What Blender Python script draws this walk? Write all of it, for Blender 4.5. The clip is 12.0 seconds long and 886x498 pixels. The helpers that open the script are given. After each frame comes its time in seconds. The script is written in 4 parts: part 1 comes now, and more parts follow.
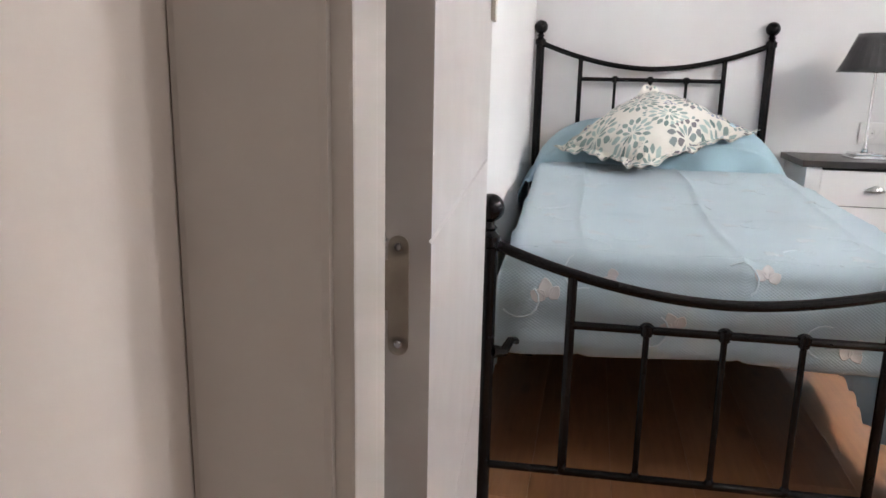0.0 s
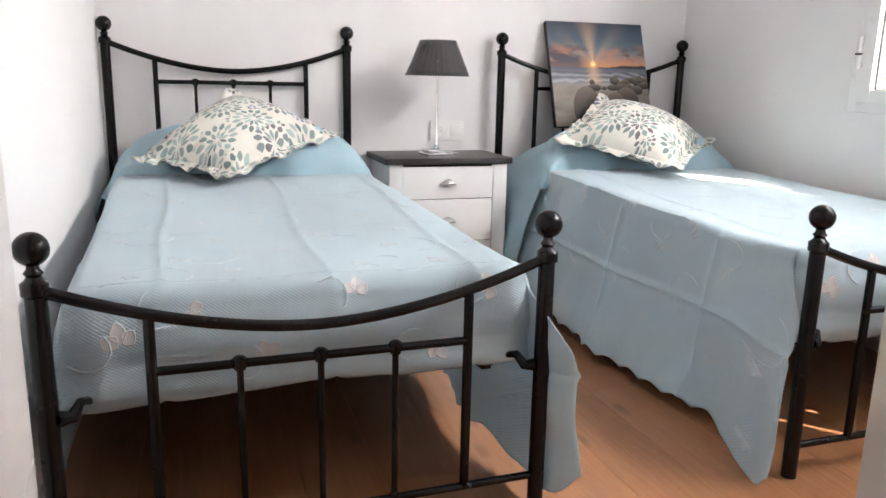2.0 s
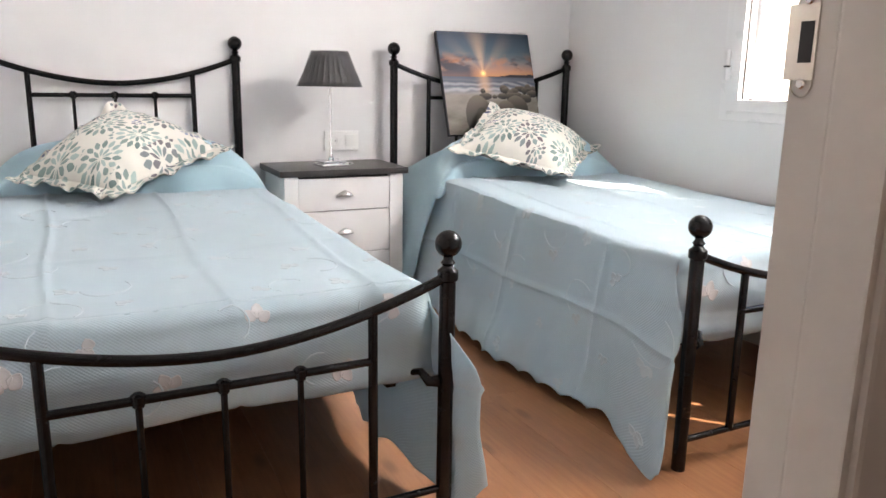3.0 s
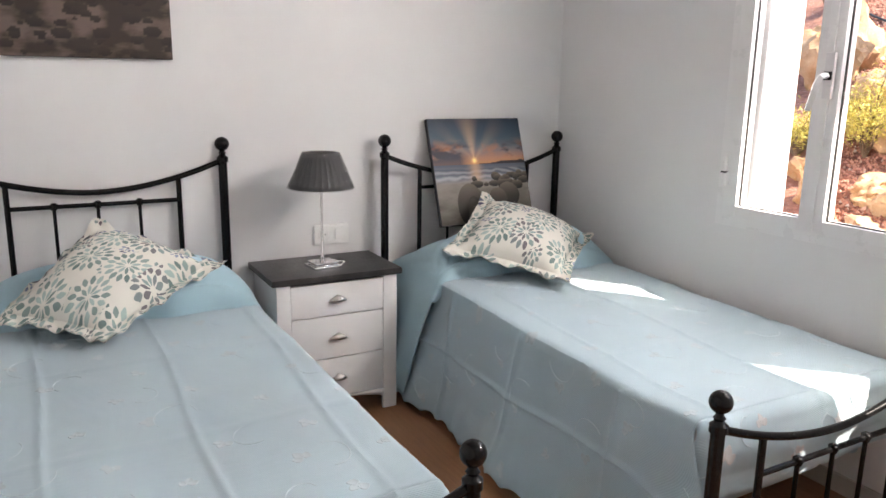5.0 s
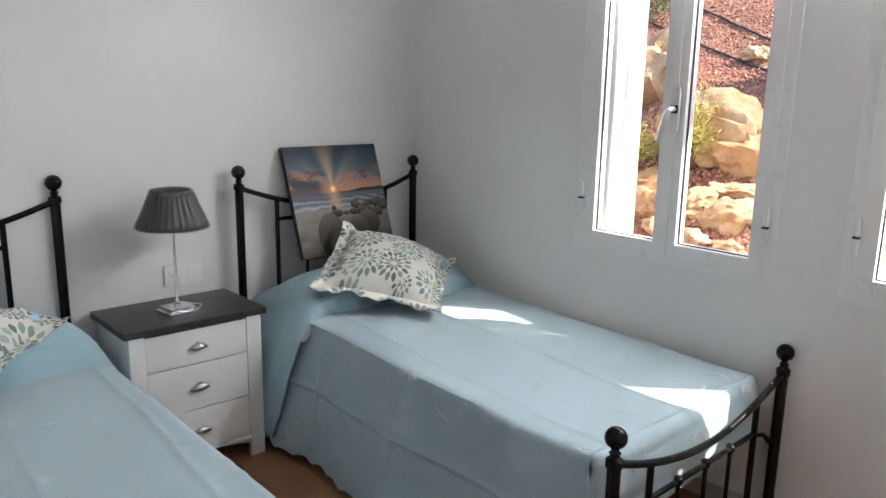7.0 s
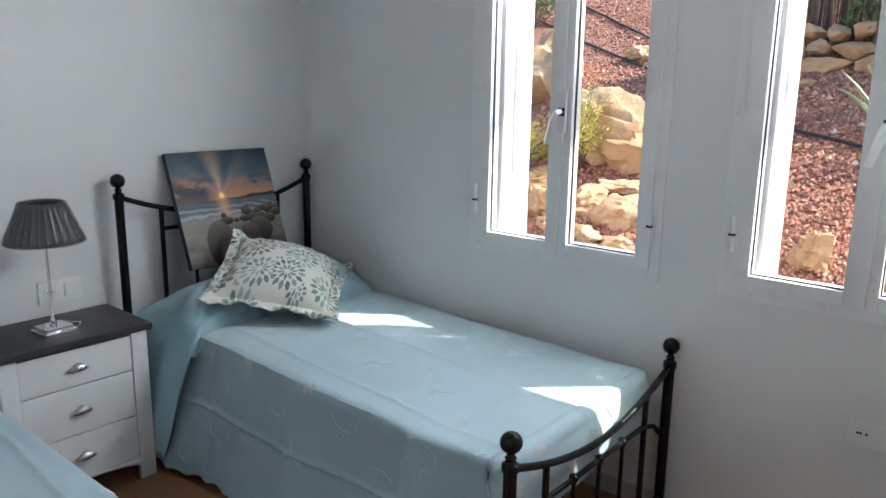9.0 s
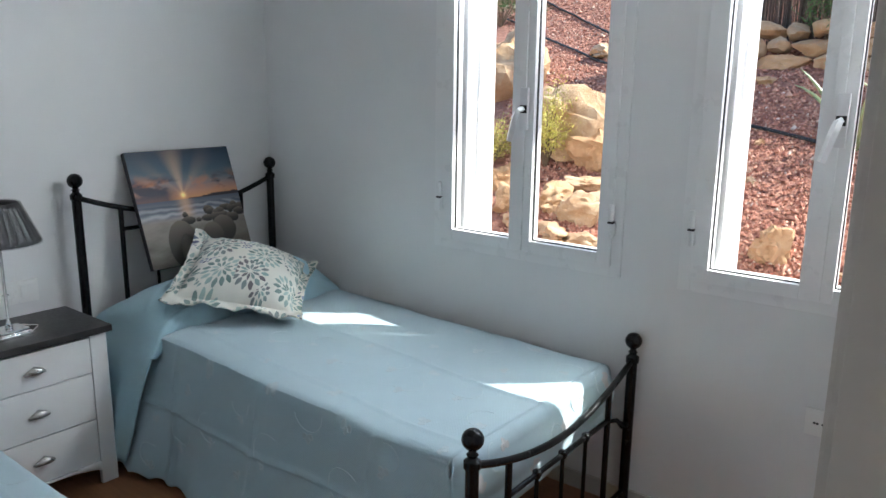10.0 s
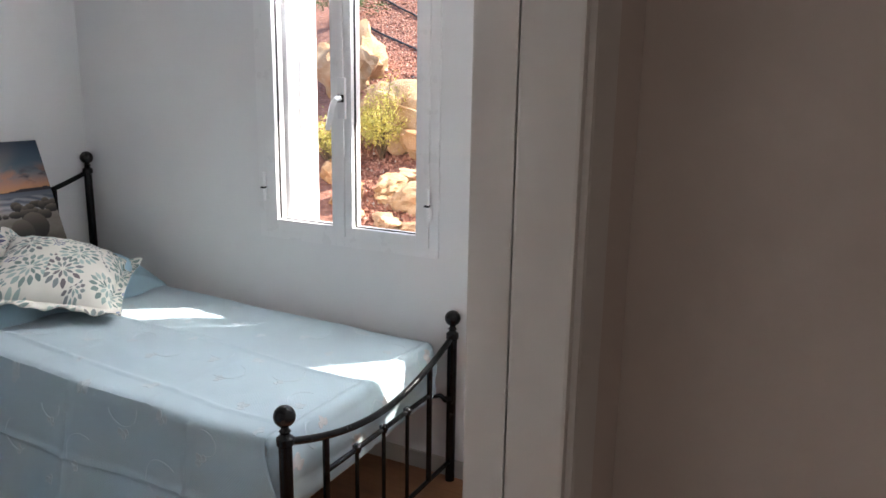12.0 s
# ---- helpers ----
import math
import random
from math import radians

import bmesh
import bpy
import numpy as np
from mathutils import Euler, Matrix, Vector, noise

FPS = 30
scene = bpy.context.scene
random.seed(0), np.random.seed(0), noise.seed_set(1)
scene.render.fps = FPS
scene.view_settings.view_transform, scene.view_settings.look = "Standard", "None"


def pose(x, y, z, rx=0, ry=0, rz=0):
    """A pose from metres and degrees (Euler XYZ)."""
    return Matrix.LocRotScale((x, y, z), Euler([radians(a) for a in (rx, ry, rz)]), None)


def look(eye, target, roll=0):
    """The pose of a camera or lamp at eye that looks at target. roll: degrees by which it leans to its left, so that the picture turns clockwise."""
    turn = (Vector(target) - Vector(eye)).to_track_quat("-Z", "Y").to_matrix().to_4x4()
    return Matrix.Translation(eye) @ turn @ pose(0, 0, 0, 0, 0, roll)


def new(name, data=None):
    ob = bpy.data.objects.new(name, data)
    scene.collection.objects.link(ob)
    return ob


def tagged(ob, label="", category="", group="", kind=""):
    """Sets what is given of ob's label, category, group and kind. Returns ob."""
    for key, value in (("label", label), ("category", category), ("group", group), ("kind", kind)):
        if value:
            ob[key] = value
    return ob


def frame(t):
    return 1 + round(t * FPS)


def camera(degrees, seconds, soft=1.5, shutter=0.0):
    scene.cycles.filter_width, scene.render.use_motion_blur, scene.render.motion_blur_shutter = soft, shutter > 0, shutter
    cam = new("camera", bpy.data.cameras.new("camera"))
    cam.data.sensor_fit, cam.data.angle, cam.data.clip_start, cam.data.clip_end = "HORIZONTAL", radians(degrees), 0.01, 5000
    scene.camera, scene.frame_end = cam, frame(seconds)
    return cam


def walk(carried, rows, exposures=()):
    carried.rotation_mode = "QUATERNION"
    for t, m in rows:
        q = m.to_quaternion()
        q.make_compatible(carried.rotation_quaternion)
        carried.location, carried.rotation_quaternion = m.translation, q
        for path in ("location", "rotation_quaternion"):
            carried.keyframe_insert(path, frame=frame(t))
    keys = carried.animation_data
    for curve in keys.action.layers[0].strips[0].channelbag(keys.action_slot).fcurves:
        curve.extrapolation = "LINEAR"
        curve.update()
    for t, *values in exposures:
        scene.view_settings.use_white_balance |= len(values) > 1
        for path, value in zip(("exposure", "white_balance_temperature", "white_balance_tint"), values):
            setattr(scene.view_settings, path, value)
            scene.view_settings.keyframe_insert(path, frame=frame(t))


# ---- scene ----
cam = camera(61.1, 12.0)
PATH = [
    (0, (0.165, 0.307, 0.931), (-0.206, 2.221, 0.484), 1.2),
    (0.5, (0.199, 0.34, 0.946), (0.057, 2.285, 0.502), 1.1),
    (1, (0.219, 0.398, 0.948), (0.379, 2.343, 0.508), 1.3),
    (1.5, (0.228, 0.427, 0.956), (0.619, 2.339, 0.517), 1.3),
    (2, (0.245, 0.443, 0.96), (0.854, 2.298, 0.524), 1.2),
    (2.5, (0.247, 0.445, 0.975), (1.025, 2.235, 0.539), 1.1),
    (3, (0.231, 0.44, 1.012), (1.095, 2.19, 0.577), 1.0),
    (3.5, (0.231, 0.415, 1.136), (1.116, 2.155, 0.702), 0.8),
    (5.5, (0.175, 0.731, 1.459), (1.186, 2.4, 1.022), 1.2),
    (6, (0.153, 0.786, 1.466), (1.281, 2.38, 1.034), 1.2),
    (6.5, (0.114, 0.795, 1.518), (1.344, 2.313, 1.088), 1.1),
    (7, (0.113, 0.805, 1.533), (1.422, 2.257, 1.111), 1.0),
    (9, (0.162, 0.803, 1.565), (1.647, 2.071, 1.135), 0.8),
    (9.5, (0.175, 0.789, 1.566), (1.693, 2.018, 1.133), 0.8),
    (10, (0.186, 0.78, 1.563), (1.717, 1.991, 1.129), 0.7),
    (10.5, (0.196, 0.779, 1.554), (1.733, 1.984, 1.124), 0.8),
    (11, (0.183, 0.764, 1.553), (1.744, 1.94, 1.128), 0.8),
    (11.5, (0.17, 0.688, 1.546), (1.794, 1.775, 1.12), 0.8),
    (12, (0.2, 0.604, 1.523), (1.93, 1.512, 1.097), 0.9),
]
EXPOSURES = [(0.0, 2.1, 6500, 12), (1.5, 2.35, 6550, 12), (3.5, 2.38, 6700, 13), (5.5, 1.65, 6700, 13), (7.0, 1.45, 6300, 8), (9.0, 1.23, 5800, 3), (10.5, 1.2, 5750, 2), (11.5, 1.18, 5900, 3), (12.0, 1.55, 6200, 10)]
walk(cam, [(t, look(eye, target, roll)) for t, eye, target, roll in PATH], EXPOSURES)

# ---- light ----
SUN_WAY, SUN_HEIGHT = radians(138.4), radians(44.9)
world = bpy.data.worlds.new("world")
scene.world = world
world.use_nodes = True
wn = world.node_tree.nodes
sky = wn.new("ShaderNodeTexSky")
sky.sky_type, sky.sun_disc, sky.sun_elevation, sky.sun_rotation = "NISHITA", False, SUN_HEIGHT, SUN_WAY
world.node_tree.links.new(sky.outputs[0], wn["Background"].inputs[0])
wn["Background"].inputs[1].default_value = 0.15
sun = new("sun", bpy.data.lights.new("sun", "SUN"))
sun.data.energy, sun.data.angle, sun.data.color = 5.0, radians(0.53), (1.0, 0.91, 0.79)
sun_from = Vector((math.sin(SUN_WAY) * math.cos(SUN_HEIGHT), math.cos(SUN_WAY) * math.cos(SUN_HEIGHT), math.sin(SUN_HEIGHT)))
sun.matrix_world = look(sun_from * 20, (0, 0, 0))
# Fill lamp added to brighten the hall; no window is known there.
hall_light = new("hall_fill_light", bpy.data.lights.new("hall_fill_light", "AREA"))
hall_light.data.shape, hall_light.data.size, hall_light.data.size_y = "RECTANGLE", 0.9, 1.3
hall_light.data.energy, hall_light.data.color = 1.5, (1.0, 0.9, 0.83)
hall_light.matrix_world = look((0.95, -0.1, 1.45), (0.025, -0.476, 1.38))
for y in (2.342, 1.262):
    lamp_ob = new("window_sky_light", bpy.data.lights.new("window_sky_light", "AREA"))
    lamp_ob.data.shape, lamp_ob.data.size, lamp_ob.data.size_y = "RECTANGLE", 0.8, 0.18
    lamp_ob.data.energy, lamp_ob.data.color = 8.8, (1.0, 0.955, 0.93)
    lamp_ob.matrix_world = look((2.86, y, 2.15), (1.9, y + 0.35, 1.93))


# ---- materials ----
class Nodes:
    """A small helper to write node materials."""

    def __init__(self, name, rough=0.5, metal=0.0):
        self.mat = bpy.data.materials.new(name)
        self.mat.use_nodes = True
        self.tree = self.mat.node_tree
        self.out = self.tree.nodes["Principled BSDF"]
        self.out.inputs["Roughness"].default_value = rough
        self.out.inputs["Metallic"].default_value = metal

    def add(self, kind, ins=(), **props):
        n = self.tree.nodes.new(kind)
        for k, v in props.items():
            setattr(n, k, v)
        for k, v in (ins.items() if isinstance(ins, dict) else enumerate(ins)):
            self.put(n.inputs[k], v)
        return n

    def put(self, socket, v):
        if isinstance(v, bpy.types.NodeSocket):
            self.tree.links.new(v, socket)
        elif v is not None:
            socket.default_value = v

    def math(self, op, *ins):
        return self.add("ShaderNodeMath", ins, operation=op).outputs[0]

    def coord(self, which="Object"):
        return self.add("ShaderNodeTexCoord").outputs[which]

    def noise(self, scale, detail=3, vector=None, rough=0.5):
        n = self.add("ShaderNodeTexNoise", {"Scale": scale, "Detail": detail, "Roughness": rough})
        self.put(n.inputs["Vector"], vector if vector is not None else self.coord())
        return n.outputs[0]

    def ramp(self, fac, stops):
        n = self.add("ShaderNodeValToRGB", (fac,))
        els = n.color_ramp.elements
        while len(els) < len(stops):
            els.new(0.5)
        for e, (p, c) in zip(els, stops):
            e.position, e.color = p, (*c, 1)
        return n.outputs[0]

    def mix(self, fac, a, b, blend="MIX"):
        n = self.add("ShaderNodeMix", {0: fac}, data_type="RGBA", blend_type=blend)
        for sock, v in ((n.inputs[6], a), (n.inputs[7], b)):
            self.put(sock, (*v, 1) if isinstance(v, tuple) and len(v) == 3 else v)
        return n.outputs[2]

    def stretch(self, x, y, z, which="Object"):
        return self.add("ShaderNodeMapping", {"Vector": self.coord(which), "Scale": (x, y, z)}).outputs[0]

    def base(self, c):
        self.put(self.out.inputs["Base Color"], (*c, 1) if isinstance(c, tuple) else c)
        return self

    def rough(self, v):
        self.put(self.out.inputs["Roughness"], v)
        return self

    def bump(self, height, strength=0.3, distance=0.002):
        b = self.add("ShaderNodeBump", {"Strength": strength, "Distance": distance, "Height": height})
        self.tree.links.new(b.outputs[0], self.out.inputs["Normal"])
        return self


def varied(name, colour, rough, metal=0.0, amount=0.12, scale=3.0, bump=0.0, bump_scale=60.0, distance=0.001):
    """A surface of one colour with soft blotches, fine variation of gloss and, if asked, a fine relief."""
    n = Nodes(name, rough, metal)
    lo = tuple(c * (1 - amount) for c in colour)
    hi = tuple(min(1, c * (1 + amount)) for c in colour)
    n.base(n.ramp(n.noise(scale, 4), [(0.3, lo), (0.7, hi)]))
    n.rough(n.math("MULTIPLY_ADD", n.noise(scale * 6), 0.2, rough - 0.1))
    if bump:
        n.bump(n.noise(bump_scale, 3), bump, distance)
    return n.mat


def plaster():
    n = Nodes("white_plaster", 0.85)
    n.base(n.ramp(n.noise(1.3, 5), [(0.3, (0.725, 0.725, 0.73)), (0.7, (0.775, 0.775, 0.775))]))
    n.bump(n.math("ADD", n.noise(9, 3), n.math("MULTIPLY", n.noise(160, 2), 0.35)), 0.25, 0.004)
    return n.mat


def oak_floor():
    n = Nodes("warm_oak_laminate", 0.32)
    info = n.add("ShaderNodeObjectInfo").outputs["Random"]
    shift = n.add("ShaderNodeCombineXYZ", (info, n.math("MULTIPLY", info, 37.0), 0.0)).outputs[0]
    way = n.add("ShaderNodeVectorMath", (n.coord(), shift), operation="ADD").outputs[0]
    grain_way = n.add("ShaderNodeMapping", {"Vector": way, "Scale": (22, 1.6, 1)}).outputs[0]
    soft_way = n.add("ShaderNodeMapping", {"Vector": way, "Scale": (6, 1.2, 1)}).outputs[0]
    grain = n.noise(3.0, 6, grain_way, 0.65)
    soft = n.noise(1.2, 3, soft_way)
    col = n.ramp(grain, [(0.25, (0.19, 0.078, 0.035)), (0.55, (0.34, 0.16, 0.077)), (0.8, (0.44, 0.23, 0.122))])
    col = n.mix(n.math("MULTIPLY", soft, 0.5), col, (0.36, 0.17, 0.08))
    knot_way = n.add("ShaderNodeMapping", {"Vector": way, "Scale": (9.0, 3.6, 1)}).outputs[0]
    knots = n.add("ShaderNodeTexVoronoi", {"Vector": knot_way, "Scale": 1.0}).outputs["Distance"]
    dark = n.ramp(knots, [(0.08, (1, 1, 1)), (0.2, (0, 0, 0))])
    col = n.mix(n.math("MULTIPLY", dark, 0.7), col, (0.07, 0.035, 0.02))
    col = n.mix(0.35, col, n.mix(info, (0.25, 0.112, 0.054), (0.36, 0.175, 0.087)))
    n.base(col)
    n.rough(n.math("MULTIPLY_ADD", grain, 0.2, 0.22))
    n.bump(grain, 0.12, 0.001)
    return n.mat


def weave(name, colour, ribs=720.0):
    """A light honeycomb cotton weave."""
    n = Nodes(name, 0.9)
    way = n.coord("UV")
    a = n.add("ShaderNodeMapping", {"Vector": way, "Scale": (ribs, ribs * 1.45, 1)}).outputs[0]
    sep = n.add("ShaderNodeSeparateXYZ", (a,))
    cells = n.math("MULTIPLY", n.math("SINE", sep.outputs[0]), n.math("SINE", sep.outputs[1]))
    soft = n.noise(2.2, 4)
    col = n.ramp(soft, [(0.3, tuple(c * 0.94 for c in colour)), (0.7, tuple(min(1, c * 1.05) for c in colour))])
    col = n.mix(n.math("MULTIPLY_ADD", cells, 0.18, 0.07), col, tuple(c * 0.62 for c in colour))
    n.base(col)
    n.bump(n.math("MULTIPLY_ADD", cells, 0.3, n.math("MULTIPLY", n.noise(11, 6), 2.2)), 0.5, 0.004)
    n.out.inputs["Sheen Weight"].default_value = 0.25
    through_light = n.add("ShaderNodeBsdfTranslucent", {"Color": col})
    both = n.add("ShaderNodeMixShader", {0: 0.28})
    n.tree.links.new(n.out.outputs[0], both.inputs[1])
    n.tree.links.new(through_light.outputs[0], both.inputs[2])
    target = next(x for x in n.tree.nodes if x.type == "OUTPUT_MATERIAL")
    n.tree.links.new(both.outputs[0], target.inputs[0])
    return n.mat


def flower_layer(n, scale, shift, radius, first, petals):
    """Round flowers of two rings of petals, one in each cell: where they are, and their colour."""
    way = n.add("ShaderNodeMapping", {"Vector": n.coord("UV"), "Location": (shift, shift * 0.7, 0), "Scale": (scale, scale, 1)}).outputs[0]
    vor = n.add("ShaderNodeTexVoronoi", {"Vector": way, "Scale": 1.0, "Randomness": 0.55}, voronoi_dimensions="2D")
    away = n.add("ShaderNodeVectorMath", (way, vor.outputs["Position"]), operation="SUBTRACT").outputs[0]
    sep = n.add("ShaderNodeSeparateXYZ", (away,))
    r = n.math("SQRT", n.math("ADD", n.math("MULTIPLY", sep.outputs[0], sep.outputs[0]), n.math("MULTIPLY", sep.outputs[1], sep.outputs[1])))
    ang = n.math("DIVIDE", n.math("ARCTAN2", sep.outputs[1], sep.outputs[0]), 2 * math.pi)
    ring_w = (radius - first) / 2
    q = n.math("DIVIDE", n.math("SUBTRACT", r, first), ring_w)
    ring = n.math("FLOOR", q)
    turn = n.math("MULTIPLY_ADD", ang, n.math("MULTIPLY_ADD", ring, 5.0, petals), n.math("MULTIPLY", ring, 0.5))
    fa = n.math("ABSOLUTE", n.math("SUBTRACT", n.math("FRACT", turn), 0.5))
    fr = n.math("SUBTRACT", n.math("FRACT", q), 0.46)
    fa = n.math("DIVIDE", fa, n.math("MULTIPLY_ADD", fr, -0.5, 1.0))
    d = n.math("ADD", n.math("MULTIPLY", n.math("MULTIPLY", fa, fa), 5.6), n.math("MULTIPLY", n.math("ABSOLUTE", fr), 1.75))
    mask = n.math("MULTIPLY", n.math("LESS_THAN", d, 0.84), n.math("MULTIPLY", n.math("LESS_THAN", r, radius), n.math("GREATER_THAN", r, first)))
    rnd = n.add("ShaderNodeSeparateColor", (vor.outputs["Color"],)).outputs[0]
    cell = n.add("ShaderNodeCombineXYZ", (n.math("FLOOR", turn), ring, rnd)).outputs[0]
    speck = n.add("ShaderNodeTexWhiteNoise", {"Vector": cell}, noise_dimensions="3D").outputs["Value"]
    teal = n.mix(speck, (0.14, 0.2, 0.19), (0.38, 0.48, 0.46))
    slate = n.mix(speck, (0.1, 0.1, 0.17), (0.3, 0.36, 0.47))
    mauve = n.mix(speck, (0.16, 0.13, 0.15), (0.26, 0.37, 0.36))
    ink = n.mix(n.math("GREATER_THAN", rnd, 0.55), n.mix(n.math("GREATER_THAN", rnd, 0.28), slate, mauve), teal)
    return mask, ink, r


def flowered_cotton():
    """Cream cotton printed with round flowers of ringed petals in teal, slate blue and mauve."""
    n = Nodes("flowered_cotton", 0.9)
    small, small_ink, _ = flower_layer(n, 5.0, 3.3, 0.40, 0.05, 7.0)
    large, large_ink, r = flower_layer(n, 3.3, 0.0, 0.50, 0.06, 10.0)
    col = n.mix(small, (0.67, 0.655, 0.6), small_ink)
    col = n.mix(n.math("LESS_THAN", r, 0.53), col, (0.67, 0.655, 0.6))
    n.base(n.mix(large, col, large_ink))
    n.bump(n.noise(40, 3), 0.15, 0.002)
    return n.mat


def printed(name):
    n = Nodes(name, 0.55)
    n.base(n.add("ShaderNodeVertexColor", layer_name="print").outputs[0])
    n.bump(n.noise(600, 2), 0.1, 0.0005)
    return n.mat


def glass():
    n = Nodes("window_glass", 0.0)
    n.base((1.0, 1.0, 1.0))
    n.out.inputs["Transmission Weight"].default_value = 1.0
    n.out.inputs["IOR"].default_value = 1.1
    return n.mat


def stone(name, a, b, scale=6.0):
    n = Nodes(name, 0.9)
    way = n.coord("Object")
    rnd = n.add("ShaderNodeObjectInfo").outputs["Random"]
    col = n.ramp(n.noise(scale, 7, way, 0.65), [(0.3, a), (0.65, b)])
    col = n.mix(n.math("MULTIPLY", rnd, 0.7), col, (0.5, 0.27, 0.11))
    n.base(col)
    n.bump(n.noise(scale * 3, 8, way, 0.7), 0.8, 0.02)
    return n.mat


def per_island(name, stops, rough=0.85):
    n = Nodes(name, rough)
    rnd = n.add("ShaderNodeNewGeometry").outputs["Random Per Island"]
    n.base(n.ramp(rnd, stops))
    return n.mat


def leaf_stuff(name, a, b):
    n = Nodes(name, 0.6)
    rnd = n.add("ShaderNodeNewGeometry").outputs["Random Per Island"]
    n.base(n.ramp(rnd, [(0.0, a), (1.0, b)]))
    n.out.inputs["Subsurface Weight"].default_value = 0.0
    return n.mat


PLASTER = plaster()
FLOOR = oak_floor()
CEILING = varied("ceiling_paint", (0.8, 0.8, 0.8), 0.9, amount=0.03)
# Hall walls in two tones: shade and light put into the base colour.
HALL_SHADED = varied("hall_paint_shaded", (0.5, 0.44, 0.4), 0.8, amount=0.04, scale=1.2, bump=0.2, bump_scale=140)
HALL_LIT = varied("hall_paint_lit", (0.84, 0.785, 0.74), 0.8, amount=0.04, scale=1.2, bump=0.2, bump_scale=140)
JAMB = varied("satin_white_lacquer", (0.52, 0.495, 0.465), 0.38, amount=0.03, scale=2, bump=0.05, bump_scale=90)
DOOR = varied("satin_white_door_lacquer", (0.57, 0.55, 0.54), 0.35, amount=0.03, scale=2, bump=0.05, bump_scale=90)
GROOVE = varied("groove_shadow_line", (0.55, 0.53, 0.5), 0.6, amount=0.05)
DARKGAP = varied("grey_green_seal", (0.07, 0.09, 0.08), 0.7)
STEEL = varied("brushed_nickel", (0.42, 0.38, 0.33), 0.38, 1.0, 0.1, 30)
STRIKE = varied("satin_steel", (0.62, 0.57, 0.5), 0.35, 1.0, 0.08, 30)
IRON = varied("black_gloss_iron", (0.004, 0.004, 0.0045), 0.24, 0.0, 0.3, 8, 0.06, 120)
IRON.node_tree.nodes["Principled BSDF"].inputs["Specular IOR Level"].default_value = 0.32
CLOTH = weave("pale_blue_honeycomb_cotton", (0.52, 0.655, 0.725))
CLOTH_TOP = weave("turned_pale_blue_cotton", (0.48, 0.69, 0.78), 900)
STITCH = varied("pink_white_embroidery", (0.555, 0.645, 0.695), 0.9, amount=0.08, scale=12, bump=0.3, bump_scale=300)
STITCH_PINK = varied("pinkish_embroidery", (0.62, 0.62, 0.64), 0.9, amount=0.08, scale=12, bump=0.3, bump_scale=300)
STITCH_LINE = varied("pale_blue_cord", (0.58, 0.69, 0.745), 0.9, amount=0.05)
MATTRESS = varied("white_ticking", (0.7, 0.72, 0.74), 0.9)
FLOWERS = flowered_cotton()
CABINET = varied("white_washed_wood", (0.75, 0.75, 0.75), 0.5, amount=0.04, scale=5, bump=0.12, bump_scale=45)
TOPBOARD = varied("charcoal_wood", (0.035, 0.033, 0.034), 0.42, amount=0.3, scale=14, bump=0.25, bump_scale=70)
PEWTER = varied("pewter", (0.45, 0.44, 0.43), 0.3, 1.0, 0.1, 20)
SILVER = varied("satin_silver", (0.72, 0.72, 0.73), 0.35, 0.5, 0.05, 20)
CHROME = varied("chrome", (0.75, 0.75, 0.76), 0.1, 1.0, 0.03, 10)
SHADE = varied("dark_grey_pleated_fabric", (0.024, 0.023, 0.025), 0.5, amount=0.3, scale=18, bump=0.5, bump_scale=16, distance=0.01)
SHADE.node_tree.nodes["Principled BSDF"].inputs["Coat Weight"].default_value = 0.7
SHADE.node_tree.nodes["Principled BSDF"].inputs["Coat Roughness"].default_value = 0.12
WRAP = Nodes("clear_wrapping", 0.08)
WRAP.base((0.11, 0.11, 0.115))
WRAP.out.inputs["Alpha"].default_value = 0.42
WRAP.bump(WRAP.noise(24, 2, WRAP.stretch(1, 1, 0.35)), 1.0, 0.05)
WRAP = WRAP.mat
PLASTIC = varied("white_plastic", (0.8, 0.8, 0.79), 0.3, amount=0.02)
SHUT = varied("white_window_lacquer", (0.8, 0.8, 0.8), 0.3, amount=0.02)
# Black for rubber, and for the painted dark of gaps and holes.
RUBBER_AND_GAPS = varied("black_rubber_and_gaps", (0.015, 0.015, 0.015), 0.6)
GLASS = glass()
PRINT = printed("printed_canvas")
CANVAS_SIDE = varied("dark_canvas_side", (0.03, 0.03, 0.035), 0.7)
BOULDER = stone("sandstone", (0.36, 0.2, 0.09), (0.62, 0.48, 0.32))
EARTH = Nodes("red_gravel_bed", 0.95)
EARTH.base(EARTH.ramp(EARTH.noise(28, 6), [(0.3, (0.21, 0.09, 0.06)), (0.6, (0.38, 0.175, 0.115)), (0.8, (0.48, 0.26, 0.18))]))
EARTH.bump(EARTH.noise(60, 5), 0.9, 0.02)
EARTH = EARTH.mat
GRAVEL = per_island("red_lava_gravel", [(0.0, (0.19, 0.075, 0.05)), (0.5, (0.43, 0.19, 0.125)), (0.85, (0.58, 0.31, 0.21)), (0.96, (0.5, 0.32, 0.22)), (1.0, (0.68, 0.58, 0.48))])
REED = per_island("dry_heather", [(0.0, (0.05, 0.03, 0.02)), (0.6, (0.11, 0.075, 0.05)), (1.0, (0.19, 0.14, 0.1))])
SHRUB = leaf_stuff("yellow_green_leaf", (0.36, 0.33, 0.06), (0.72, 0.62, 0.16))
GREEN = leaf_stuff("green_leaf", (0.03, 0.07, 0.015), (0.12, 0.2, 0.05))
ALOE = varied("aloe_leaf", (0.26, 0.3, 0.14), 0.45, amount=0.25, scale=6)
TWIG = varied("dry_twig", (0.2, 0.14, 0.09), 0.9)


